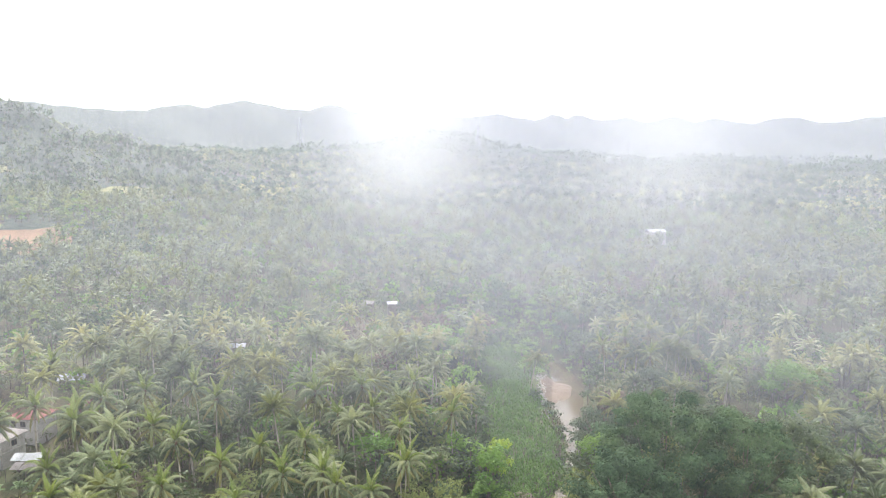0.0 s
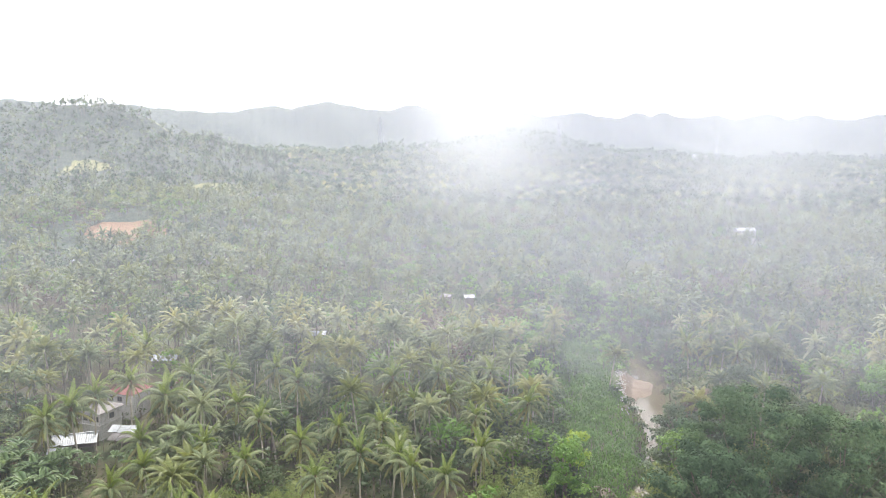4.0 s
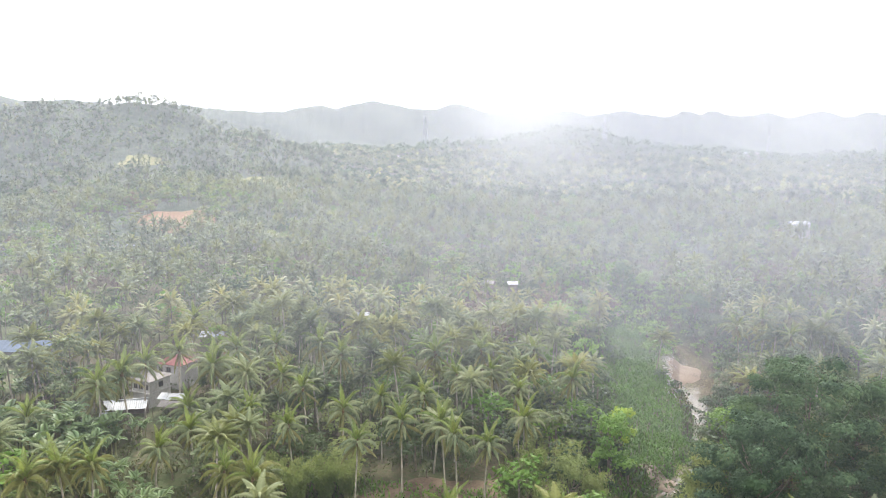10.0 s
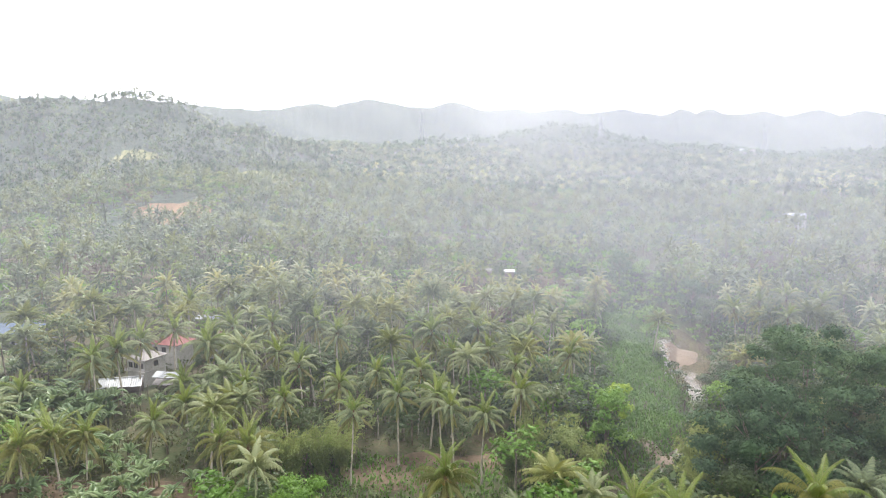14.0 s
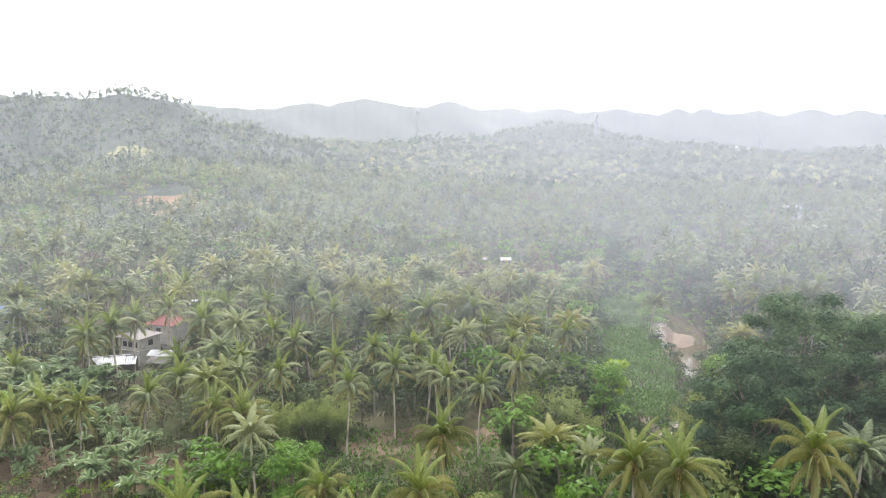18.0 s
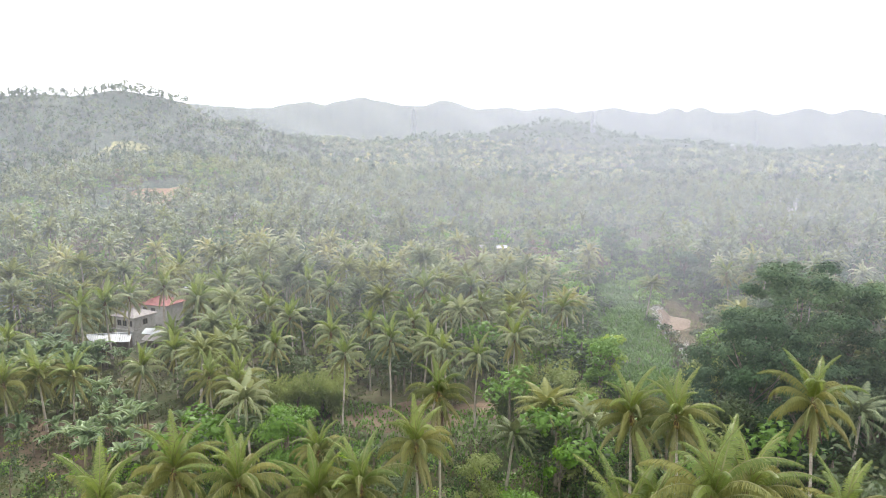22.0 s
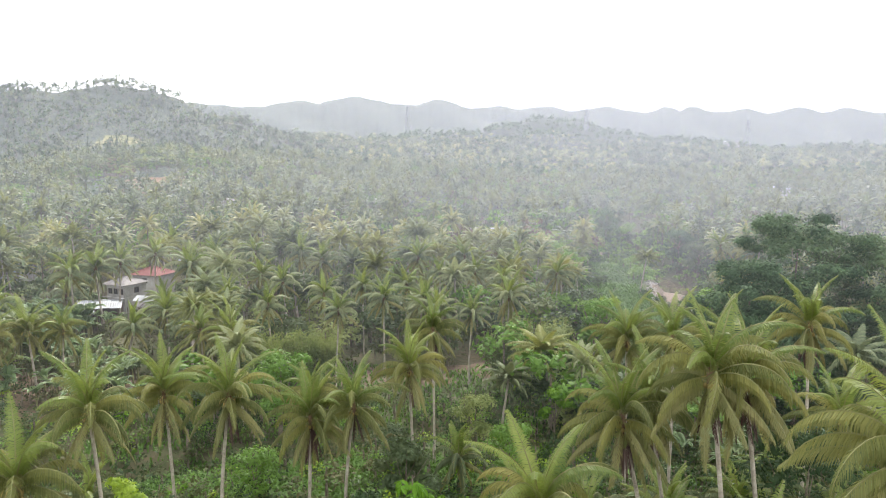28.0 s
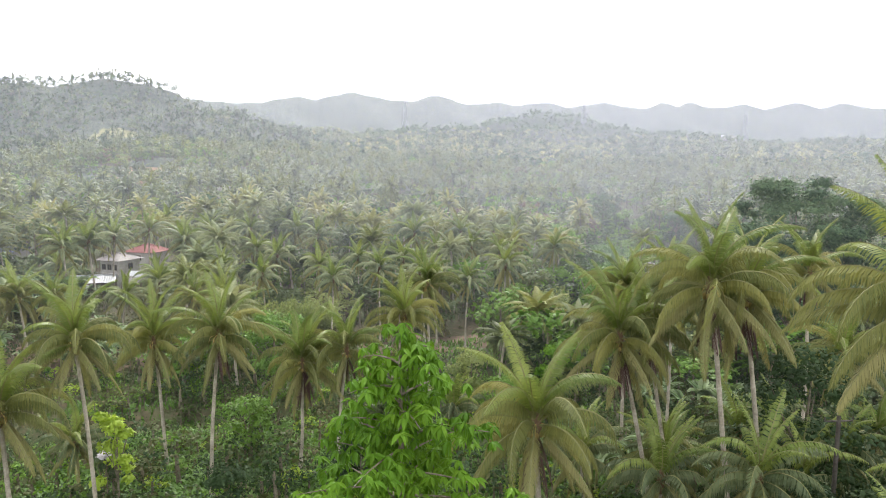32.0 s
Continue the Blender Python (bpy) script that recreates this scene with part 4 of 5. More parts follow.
def banana(x, y, size, seed):
    g = np.random.default_rng(700 + seed)
    root = empty("banana_plant", x, y, level(x, y), 0, "banana plant with long torn green leaves", "banana plant", "banana plants")
    put("stem", STEM, root, Matrix.Scale(size, 4))
    for i in range(8):
        put("leaf", BLEAVES[(i + seed) % 5], root, pose(0, 0, 2.25 * size, 0, g.uniform(-8, 12), i * 137.5 + g.uniform(-20, 20)) @ Matrix.Scale(size * g.uniform(0.85, 1.15), 4))


def banana_patch(cx, cy, rx, ry, number, size, seed):
    g = np.random.default_rng(seed)
    for i in range(number):
        a, r = g.uniform(0, 6.28), math.sqrt(g.random())
        banana(cx + rx * r * math.cos(a), cy + ry * r * math.sin(a), size * g.uniform(0.75, 1.15), seed * 50 + i)


banana_patch(-102, 120, 17, 10, 92, 1.65, 21)
banana_patch(-62, 94, 16, 9, 34, 1.25, 22)
banana_patch(-50, 98, 8, 5, 12, 1.2, 23)
banana_patch(-80, 97, 14, 11, 34, 1.2, 33)
banana_patch(-88, 110, 9, 7, 16, 1.4, 34)
banana_patch(18, 86, 7, 8, 12, 1.25, 24)
banana_patch(9, 57, 6, 6, 10, 1.2, 25)
banana_patch(20, 49, 5, 6, 9, 1.2, 26)
banana_patch(-128, 148, 14, 8, 30, 1.6, 27)
banana_patch(-71, 138, 5, 5, 6, 1.1, 28)
banana_patch(-98, 128.5, 11, 3.2, 20, 0.85, 29)
banana_patch(-82, 134, 4, 4, 7, 0.9, 30)
banana_patch(-108, 143, 4, 8, 9, 1.1, 31)


# ---- the large-leaved young tree right under the drone ----
def fresh_tree(x, y, top, seed=0):
    g = np.random.default_rng(900)
    z = level(x, y)
    h = top - z
    root = empty("tree", x, y, z, 0, "tall young tree with large glossy bright green leaves", "tree")
    put("trunk", tri_mesh("young_trunk", *tube([(0, 0, -0.2), (0.1, 0, h * 0.4), (0, 0.1, h * 0.75), (0, 0, h - 0.3)], [0.2, 0.15, 0.09, 0.02], 8), (WOODBARK,), None, True), root)
    blade = np.array([(0, 0, 0), (0.3, 0.17, 0.03), (0.3, -0.17, 0.03), (0.3, 0, -0.02), (0.62, 0.15, -0.07), (0.62, -0.15, -0.07), (0.62, 0, -0.13), (1.0, 0, -0.34)])
    bf = np.array([(0, 3, 1), (0, 2, 3), (1, 3, 6), (1, 6, 4), (3, 2, 5), (3, 5, 6), (4, 6, 7), (6, 5, 7)])
    tiers = 46
    for k in range(tiers):
        u = k / (tiers - 1)
        zc = h - 0.35 - 11.5 * u
        reach = (0.35 + 3.1 * min(1, u * 2.3) ** 0.8) * g.uniform(0.75, 1.15)
        az = k * 2.4 + g.uniform(-0.5, 0.5)
        wood, lv = Soup(), Soup()
        dirs = np.array([math.cos(az), math.sin(az), 0])
        n = max(3, int(3 + reach * 3.6))
        pts = [np.array([0, 0, zc - 0.5])]
        for j in range(n):
            w = (j + 1) / n
            pts.append(np.array([0, 0, zc - 0.5]) + dirs * reach * w + [0, 0, 0.75 * w - 0.55 * w ** 2])
        wood.add(*tube(pts, np.linspace(0.05, 0.012, len(pts)), 4), 1)
        for j, p in enumerate(pts[1:]):
            for tw in range(2 if u > 0.06 else 1):
                off = np.array([-dirs[1], dirs[0], 0]) * g.uniform(-0.75, 0.75) * min(1, reach) + [0, 0, g.uniform(-0.25, 0.35)]
                c = p + off
                leaves = int(g.integers(7, 11))
                for q in range(leaves):
                    a, tilt = q * 6.283 / leaves + g.uniform(-0.3, 0.3), radians(g.uniform(-65, -2))
                    l = g.uniform(0.3, 0.48)
                    m = np.array((Matrix.Rotation(a, 3, "Z") @ Matrix.Rotation(-tilt, 3, "Y") @ Matrix.Rotation(g.uniform(-0.5, 0.5), 3, "X")))
                    lv.add((blade * l) @ m.T + c, bf, 0)
        lv.v += wood.v and [v for v in wood.v]
        lv.f += [f + lv.n for f in wood.f]
        lv.k += wood.k
        lv.n += wood.n
        put("leafy_branch", lv.mesh("leafy_branch", (LIME, WOODBARK), False), root)


fresh_tree(-4.4, 20.8, 31.2)


# ---- houses ----
def roof_sheet(pts, ribs, thick=0.05):
    """A ribbed sheet over the quad a, b (eave), c, d (ridge)."""
    a, b, c, d = (np.array(p, float) for p in pts)
    nrm = np.cross(b - a, d - a)
    nrm /= np.linalg.norm(nrm)
    if nrm[2] < 0:
        nrm = -nrm
    n = ribs * 2 + 1
    lo, hi = [], []
    for i in range(n):
        u = i / (n - 1)
        up = nrm * (0.05 if i % 2 else 0.0)
        lo.append(a + (b - a) * u + up)
        hi.append(d + (c - d) * u + up)
    v = np.array(lo + hi + [p - nrm * thick for p in lo] + [p - nrm * thick for p in hi])
    f = []
    for i in range(n - 1):
        f += [(i, i + 1, n + i + 1), (i, n + i + 1, n + i), (2 * n + i, 3 * n + i + 1, 2 * n + i + 1), (2 * n + i, 3 * n + i, 3 * n + i + 1)]
        f += [(i, 2 * n + i, 2 * n + i + 1), (i, 2 * n + i + 1, i + 1), (n + i, n + i + 1, 3 * n + i + 1), (n + i, 3 * n + i + 1, 3 * n + i)]
    return v, np.array(f)


def add_sheet(root, pts, ribs, mat, name="roof_sheet", label=""):
    v, f = roof_sheet(pts, ribs)
    return put(name, tri_mesh(name, v, f, (mat,)), root, None, label)


def window(root, x, y, z, w, h, facing="y"):
    """A framed opening standing a little proud of the wall."""
    bm = bmesh.new()
    for x0, z0, x1, z1 in ((-w / 2 - 0.07, -0.07, -w / 2, h + 0.07), (w / 2, -0.07, w / 2 + 0.07, h + 0.07), (-w / 2, -0.07, w / 2, 0), (-w / 2, h, w / 2, h + 0.07), (-0.03, 0, 0.03, h)):
        box_bm(bm, x0, -0.06, z0, x1, 0.04, z1)
    turn = 0 if facing == "y" else 90
    fr = part("window", bm, PLANK, root)
    fr.matrix_basis = pose(x, y, z, 0, 0, turn)
    part("pane", box(-w / 2, -0.01, 0, w / 2, 0.03, h), DARK, fr)


def hip_roof(root, x0, y0, x1, y1, z, rise, over, mat, ribs=12):
    a, b, c, d = (x0 - over, y0 - over, z), (x1 + over, y0 - over, z), (x1 + over, y1 + over, z), (x0 - over, y1 + over, z)
    inset = min(x1 - x0, y1 - y0) * 0.5
    if x1 - x0 > y1 - y0:
        r0, r1 = (x0 + inset, (y0 + y1) / 2, z + rise), (x1 - inset, (y0 + y1) / 2, z + rise)
        quads = ((a, b, r1, r0), (b, c, r1, r1), (c, d, r0, r1), (d, a, r0, r0))
    else:
        r0, r1 = ((x0 + x1) / 2, y0 + inset, z + rise), ((x0 + x1) / 2, y1 - inset, z + rise)
        quads = ((a, b, r0, r0), (b, c, r1, r0), (c, d, r1, r1), (d, a, r0, r1))
    for q in quads:
        add_sheet(root, q, ribs, mat)


def gable_roof(root, x0, y0, x1, y1, z, rise, over, mat, ribs=12):
    ym = (y0 + y1) / 2
    add_sheet(root, ((x0 - over, y0 - over, z), (x1 + over, y0 - over, z), (x1 + over, ym, z + rise), (x0 - over, ym, z + rise)), ribs, mat)
    add_sheet(root, ((x1 + over, y1 + over, z), (x0 - over, y1 + over, z), (x0 - over, ym, z + rise), (x1 + over, ym, z + rise)), ribs, mat)


def walls(root, x0, y0, x1, y1, z0, z1, mat, t=0.15):
    for q in ((x0, y0, x1, y0 + t), (x0, y1 - t, x1, y1), (x0, y0 + t, x0 + t, y1 - t), (x1 - t, y0 + t, x1, y1 - t)):
        part("wall", box(q[0], q[1], z0, q[2], q[3], z1), mat, root)


# concrete house of two storeys with a low hipped roof and a balcony
def concrete_house():
    x, y = -98.5, 148.5
    z = level(x, y) + 0.6
    root = empty("house", x, y, z, -14, "two-storey unpainted concrete house with a weathered hipped roof", "house")
    walls(root, -2.6, -3, 2.9, 3.4, -1.6, 6.0, CONCRETE)
    part("floor_slab", box(-4.0, -3.4, 2.9, 3.1, 3.6, 3.1), CONCRETE, root)
    hip_roof(root, -3.7, -3.2, 3.1, 3.6, 6.0, 1.6, 0.4, GREY_METAL)
    for wx in (-1.5, 0.2, 1.9):
        window(root, wx, -3.06, 3.9, 1.1, 1.2)
    window(root, 2.96, 0.4, 3.9, 1.2, 1.2, "x")
    for px in (-3.8, -2.7):
        part("balcony_post", box(px - 0.08, -3.3, 3.1, px + 0.08, -3.14, 6.0), PLANK, root)
    for k in range(7):
        part("baluster", box(-3.9 + k * 0.19, -3.32, 3.1, -3.84 + k * 0.19, -3.26, 4.0), PLANK, root)
    part("balcony_rail", box(-3.95, -3.36, 4.0, -2.62, -3.22, 4.1), PLANK, root)


def red_house(x, y, lift, w, d, turn, rise=1.9, storey=5.2):
    z = level(x, y) + lift
    root = empty("house", x, y, z, turn, "house with a red sheet-metal roof behind palms", "house")
    walls(root, -w / 2, -d / 2, w / 2, d / 2, -0.5 - lift, storey, CONCRETE)
    hip_roof(root, -w / 2, -d / 2, w / 2, d / 2, storey, rise, 0.6, RED_METAL)
    window(root, 0.0, -d / 2 - 0.06, storey - 2.0, 1.2, 1.2)
    window(root, -w / 3, -d / 2 - 0.06, storey - 2.0, 1.0, 1.2)


def shed(x, y, w, d, turn, eave, rise, mat, label, wall=PLANK):
    z = level(x, y) - 0.2
    root = empty("shed", x, y, z, turn, label, "shed")
    walls(root, -w / 2, -d / 2, w / 2, d / 2, 0, eave, wall, 0.1)
    gable_roof(root, -w / 2, -d / 2, w / 2, d / 2, eave, rise, 0.5, mat)
    part("door", box(-0.45, -d / 2 - 0.05, 0.1, 0.45, -d / 2 - 0.01, 2.0), DARK, root)


def sheet_row(root, x0, x1, y0, z0, y1, z1, number, mat, label=""):
    """Overlapping roof sheets side by side, none quite level with the next."""
    for k in range(number):
        a, b = x0 + (x1 - x0) * k / number, x0 + (x1 - x0) * (k + 1) / number - 0.04
        drop = (0.0, 0.12, 0.05, 0.16)[k % 4]
        add_sheet(root, ((a, y0, z0 - drop), (b, y0, z0 - drop), (b, y1, z1 - drop), (a, y1, z1 - drop)), 5, mat, "roof_sheet", label)


def lean_to():
    """Low open shelters with bright roof sheets in front of the concrete house."""
    x, y = -97.0, 138.5
    z = level(x, y)
    for kind, (w, d, dx, dy, turn) in enumerate(((9.2, 5.6, -0.6, -1.0, 26), (8.8, 5.0, 9.2, 2.6, 4))):
        root = empty("lean_to", x + dx, y + dy, z, turn, ("low shelter with a bright white gabled sheet-metal roof", "shelter with white and weathered grey roof sheets")[kind], "shelter", "white-roofed shelters")
        h = d / 2
        if kind == 0:
            sheet_row(root, -w / 2, w / 2, -h, 2.7, 0.4, 3.9, 4, WHITE_METAL)
            sheet_row(root, -w / 2, w / 2, h, 2.9, 0.5, 3.85, 3, WHITE_METAL)
            sheet_row(root, -w / 2 - 0.4, -0.6, -h - 2.0, 1.9, -h - 0.1, 2.45, 2, WHITE_METAL, "white sheet sloping lower in front")
            part("ridge_cap", box(-w / 2 - 0.1, 0.25, 3.93, w / 2 + 0.1, 0.65, 3.99), WHITE_METAL, root)
        else:
            sheet_row(root, -w / 2, w / 2 - 2.6, 0.2, 3.3, h, 4.1, 3, WHITE_METAL)
            sheet_row(root, -w / 2 + 1.2, w / 2, -h, 2.5, 0.1, 3.1, 4, GREY_METAL, "weathered grey roof sheet")
        for px in (-w / 2 + 0.3, 0, w / 2 - 0.3):
            for py, ph in ((-h + 0.25, 2.35), (h - 0.25, 2.75)):
                part("post", box(px - 0.06, py - 0.06, -0.4, px + 0.06, py + 0.06, ph), PLANK, root)
        part("back_wall", box(-w / 2 + 0.3, h - 0.45, -0.3, w / 2 - 0.3, h - 0.35, 2.6), PLANK, root)


concrete_house()
red_house(-98.8, 161, 1.2, 7.4, 6.6, -8, 1.9)
red_house(-91, 171, 0.5, 6.0, 6, -8, 1.4, 5.0)
lean_to()
shed(-108, 197, 6.5, 5, 10, 2.6, 1.2, WHITE_METAL, "small shed with a pale sheet-metal roof")
shed(-154.5, 174, 16, 9, 12, 3.4, 2.2, BLUE_METAL, "long house with a blue-grey sheet-metal roof", CONCRETE)
shed(-82, 164, 4, 3.4, 10, 2.4, 1.0, BLUE_METAL, "little shed with a bluish roof beside palms")
shed(-169, 354, 9, 6, 10, 4.6, 1.6, GREY_METAL, "grey hut on the wooded slope", CONCRETE)
shed(-235, 345, 6, 5, 0, 3.0, 1.2, WHITE_METAL, "hut with a pale roof among palms")
shed(-22, 294, 3.6, 3.2, 10, 5.8, 1.0, WHITE_METAL, "hut with a bright white roof among palms")
shed(-32, 296, 3.6, 3.4, -10, 6.0, 1.0, GREY_METAL, "small hut with a grey roof among palms")
shed(150, 488, 12, 7, 10, 9.5, 1.8, WHITE_METAL, "house with a bright white roof in the forest", CONCRETE)
shed(143, 482, 7, 6, 10, 7.0, 1.2, GREY_METAL, "house with a grey roof in the forest", CONCRETE)
shed(-70, 230, 5, 4, 10, 4.0, 1.0, WHITE_METAL, "hut with a pale roof among palms")
shed(205, 470, 7, 5, 10, 7.0, 1.2, GREY_METAL, "hut with a grey roof in the forest")
for i, (hx, hy) in enumerate([(330, 1390), (350, 1400), (200, 1350), (480, 1500), (-300, 1250), (-385, 1130), (420, 1250), (-210, 1560), (60, 1700)]):
    shed(hx, hy, 10, 7, 20 * math.sin(i), 8.0, 2.4, GREY_METAL if i % 3 else WHITE_METAL, "far house with a pale roof in the haze", CONCRETE)


# ---- pylons ----
def pylon(x, y, height, turn, wide=0.14):
    z = level(x, y)
    root = empty("pylon", x, y, z, turn, "tall lattice steel power pylon standing above the forest", "pylon", "power pylons")
    half = lambda u: 5.2 * (1 - u) ** 1.3 + 0.9
    levels = np.linspace(0, 1, 9)
    corner = lambda u, i: np.array([half(u) * (1, 1, -1, -1)[i], half(u) * (1, -1, -1, 1)[i], u * height])
    for i in range(4):
        put("leg", bars([(corner(a, i), corner(b, i)) for a, b in zip(levels[:-1], levels[1:])], wide * 1.5).mesh("pylon_leg", (STEEL,)), root)
    braces = []
    for a, b in zip(levels[:-1], levels[1:]):
        for i in range(4):
            j = (i + 1) % 4
            braces += [(corner(a, i), corner(b, j)), (corner(a, j), corner(b, i)), (corner(b, i), corner(b, j))]
    put("bracing", bars(braces, wide).mesh("pylon_bracing", (STEEL,)), root)
    for u in (0.72, 0.84, 0.96):
        w = 9 * (1.25 - u)+3
        put("crossarm", bars([((-w, 0, u * height), (w, 0, u * height)), ((-w, 0, u * height), (0, 0, (u + 0.05) * height)), ((w, 0, u * height), (0, 0, (u + 0.05) * height))], wide * 1.3).mesh("pylon_arm", (STEEL,)), root)


pylon(-317, 1558, 66, 20, 0.2)
pylon(376, 1424, 62, 30, 0.2)
pylon(75, 1500, 44, 25, 0.18)


def utility_pole(x, y, top):
    z = level(x, y)
    root = empty("utility_pole", x, y, z, 12, "dark wooden pole with a short crossarm among leaves", "utility pole")
    h = top - z
    put("pole", tri_mesh("pole", *tube([(0, 0, -0.3), (0, 0, h * 0.5), (0, 0, h)], [0.15, 0.13, 0.11], 8), (OLD_WOOD,), None, True), root)
    part("crossarm", box(-0.8, -0.04, h - 0.32, 0.8, 0.04, h - 0.25, 0.01), OLD_WOOD, root)
    for px in (-0.8, 0.8):
        put("insulator", tri_mesh("insulator", *tube([(px, 0, h - 0.22), (px, 0, h - 0.05)], [0.05, 0.03], 6), (OLD_WOOD,)), root)


utility_pole(15.9, 39.0, 21.9)


# ---- stones on the sand, driftwood ----
def stones():
    g = np.random.default_rng(77)
    s = Soup()
    for _ in range(260):
        a = g.uniform(0, 1)
        x, y = 29.0 + 3 * a + g.normal(scale=0.9), 186 + 34 * a + g.normal(scale=1.5)
        v, f = ball((0, 0, 0), g.uniform(0.15, 0.5), 6, 4)
        v = v * [1, g.uniform(0.6, 1), 0.5]
        s.add(v + [x, y, max(0.02, level(x, y)) + 0.1], f)
    tagged(put("river_stones", s.mesh("river_stones", (STONE,), True)), "pale stones strewn along the water's edge", "stones", "", "stuff")


stones()

# ---- woods ----
def scatter(r0, r1, gap, seed, b0=-58, b1=42, clear=None, bank=5.5):
    """Uneven points in a ring of the valley, outside water, clearings, yards and gaps cut to fit the camera's view."""
    g = np.random.default_rng(seed)
    n = int((math.radians(b1 - b0) / 2) * (r1 ** 2 - r0 ** 2) / gap ** 2)
    b, r = np.radians(g.uniform(b0, b1, n)), np.sqrt(g.uniform(r0 ** 2, r1 ** 2, n))
    p = np.stack([r * np.sin(b), r * np.cos(b)], 1)
    cell, seen, keep = gap * 0.62, set(), []
    for i, (x, y) in enumerate(p):
        k = (int(x // cell), int(y // cell))
        if k not in seen:
            seen.add(k)
            keep.append(i)
    p = p[keep]
    d, half = river_gap(p[:, 0], p[:, 1])
    ok = d > half + bank
    for cx, cy, rx, ry in (CLEAR if clear is None else clear):
        ok &= ((p[:, 0] - cx) / rx) ** 2 + ((p[:, 1] - cy) / ry) ** 2 > 1
    return p[ok], g


# clearings and yards, and gaps that open the camera's view to houses and soil
CLEAR = [(-72, 110, 9, 9), (-80, 122, 11, 11), (-90, 134, 13, 13), (-250, 396, 23, 40), (-290, 394, 13, 24), (-480, 721, 26, 20), (-300, 640, 34, 28), (-505, 960, 34, 25), (-25, 120, 17, 9), (-20, 100, 18, 12), (-9, 128, 9, 7), (-64, 93, 15, 11), (-146, 162, 13, 13), (-137, 151, 11, 11), (146, 460, 18, 38), (-27, 278, 13, 22), (-107, 126, 15, 9), (-97, 146, 19, 23), (-118, 178, 7, 4), (-156, 174, 12, 10), (-140, 205, 12, 6), (19, 178, 11, 48), (24, 236, 13, 30), (36, 115, 21, 18), (-22, 288, 9, 9), (150, 474, 17, 24), (-169, 348, 9, 9), (-108, 194, 7, 8), (-30, 78, 18, 12), (-88, 127, 15, 15), (-95, 113, 13, 9), (-45, 114, 8, 5)]
PLACED = np.array([q[:2] for q in SLOPE_PALMS] + [q[:2] for q in BANK_PALMS] + [q[:2] for q in HOUSE_PALMS] + [q[:2] for q in BAMBOOS])


def far_from_placed(p, gap):
    return np.array([np.min(np.hypot(PLACED[:, 0] - x, PLACED[:, 1] - y)) > gap for x, y in p])


def template_palm(fronds, pairs, seed, leaf_w, fine=False, stem=0.16):
    """A whole palm, its heart 12 m over its foot."""
    g, s = np.random.default_rng(seed), Soup()
    for i in range(fronds):
        age = (i + 0.5) / fronds
        st, dr = np.interp(age * 9, range(10), STARTS), np.interp(age * 9, range(10), DROOPS)
        fr = frond(4.4 * g.uniform(0.9, 1.1), st + g.uniform(-6, 6), dr, pairs, 0.78, 0.25 + 1.3 * age, g, fine, leaf_w)
        v, f, k = fr.arrays()
        f, k = f[k == 0], k[k == 0]
        a = i * 2.4 + g.uniform(-0.2, 0.2)
        m = np.array([[math.cos(a), -math.sin(a), 0], [math.sin(a), math.cos(a), 0], [0, 0, 1]])
        s.add(v @ m.T + [0, 0, 12], f, 0)
    s.add(*tube([(g.uniform(-1, 1), g.uniform(-1, 1), -1), (0, 0, 12)], [stem * 1.2, stem * 0.9], 4), 1)
    v, f, k = s.arrays()
    used = np.unique(f)
    back = np.zeros(len(v), int)
    back[used] = np.arange(len(used))
    return v[used], back[f], k


def strip_palm(fronds, n, seed, top=12.0, stem=0.13):
    """A palm seen from some way off: each frond a bowed, toothed blade folded down on both sides of its rib."""
    g, s = np.random.default_rng(seed), Soup()
    q = np.linspace(0, 1, n)
    for i in range(fronds):
        age = (i + 0.5) / fronds
        el = np.radians(np.interp(age * 9, range(10), STARTS) + g.uniform(-7, 7) - np.interp(age * 9, range(10), DROOPS) * g.uniform(0.85, 1.2) * q ** 1.35)
        step = 4.5 * g.uniform(0.88, 1.12) / (n - 1)
        x = np.concatenate([[0], np.cumsum(np.cos(el[:-1]) * step)])
        z = np.concatenate([[0], np.cumsum(np.sin(el[:-1]) * step)])
        w = (0.42 + 0.22 * age) * np.clip(np.sin(np.pi * (0.1 + 0.86 * q)), 0.1, 1) ** 0.6 * np.where(np.arange(n) % 2, 1.15, 0.8)
        rib = np.stack([x, 0 * x, z], 1)
        down = np.stack([0.45 * w, 0 * w, -(0.35 + 0.7 * age) * w], 1)
        side = np.stack([0 * w, w, 0 * w], 1)
        v = np.concatenate([rib, rib + side + down, rib - side + down])
        j = np.arange(n - 1)
        f = np.concatenate([np.stack([j, j + 1, n + j + 1], 1), np.stack([j, n + j + 1, n + j], 1), np.stack([j, 2 * n + j + 1, j + 1], 1), np.stack([j, 2 * n + j, 2 * n + j + 1], 1)])
        a = i * 2.4 + g.uniform(-0.3, 0.3)
        m = np.array([[math.cos(a), -math.sin(a), 0], [math.sin(a), math.cos(a), 0], [0, 0, 1]])
        s.add(v @ m.T + [0, 0, top], f, 0)
    s.add(*tube([(g.uniform(-1, 1), g.uniform(-1, 1), -1), (0, 0, top)], [stem * 1.2, stem * 0.9], 3), 1)
    return s.arrays()


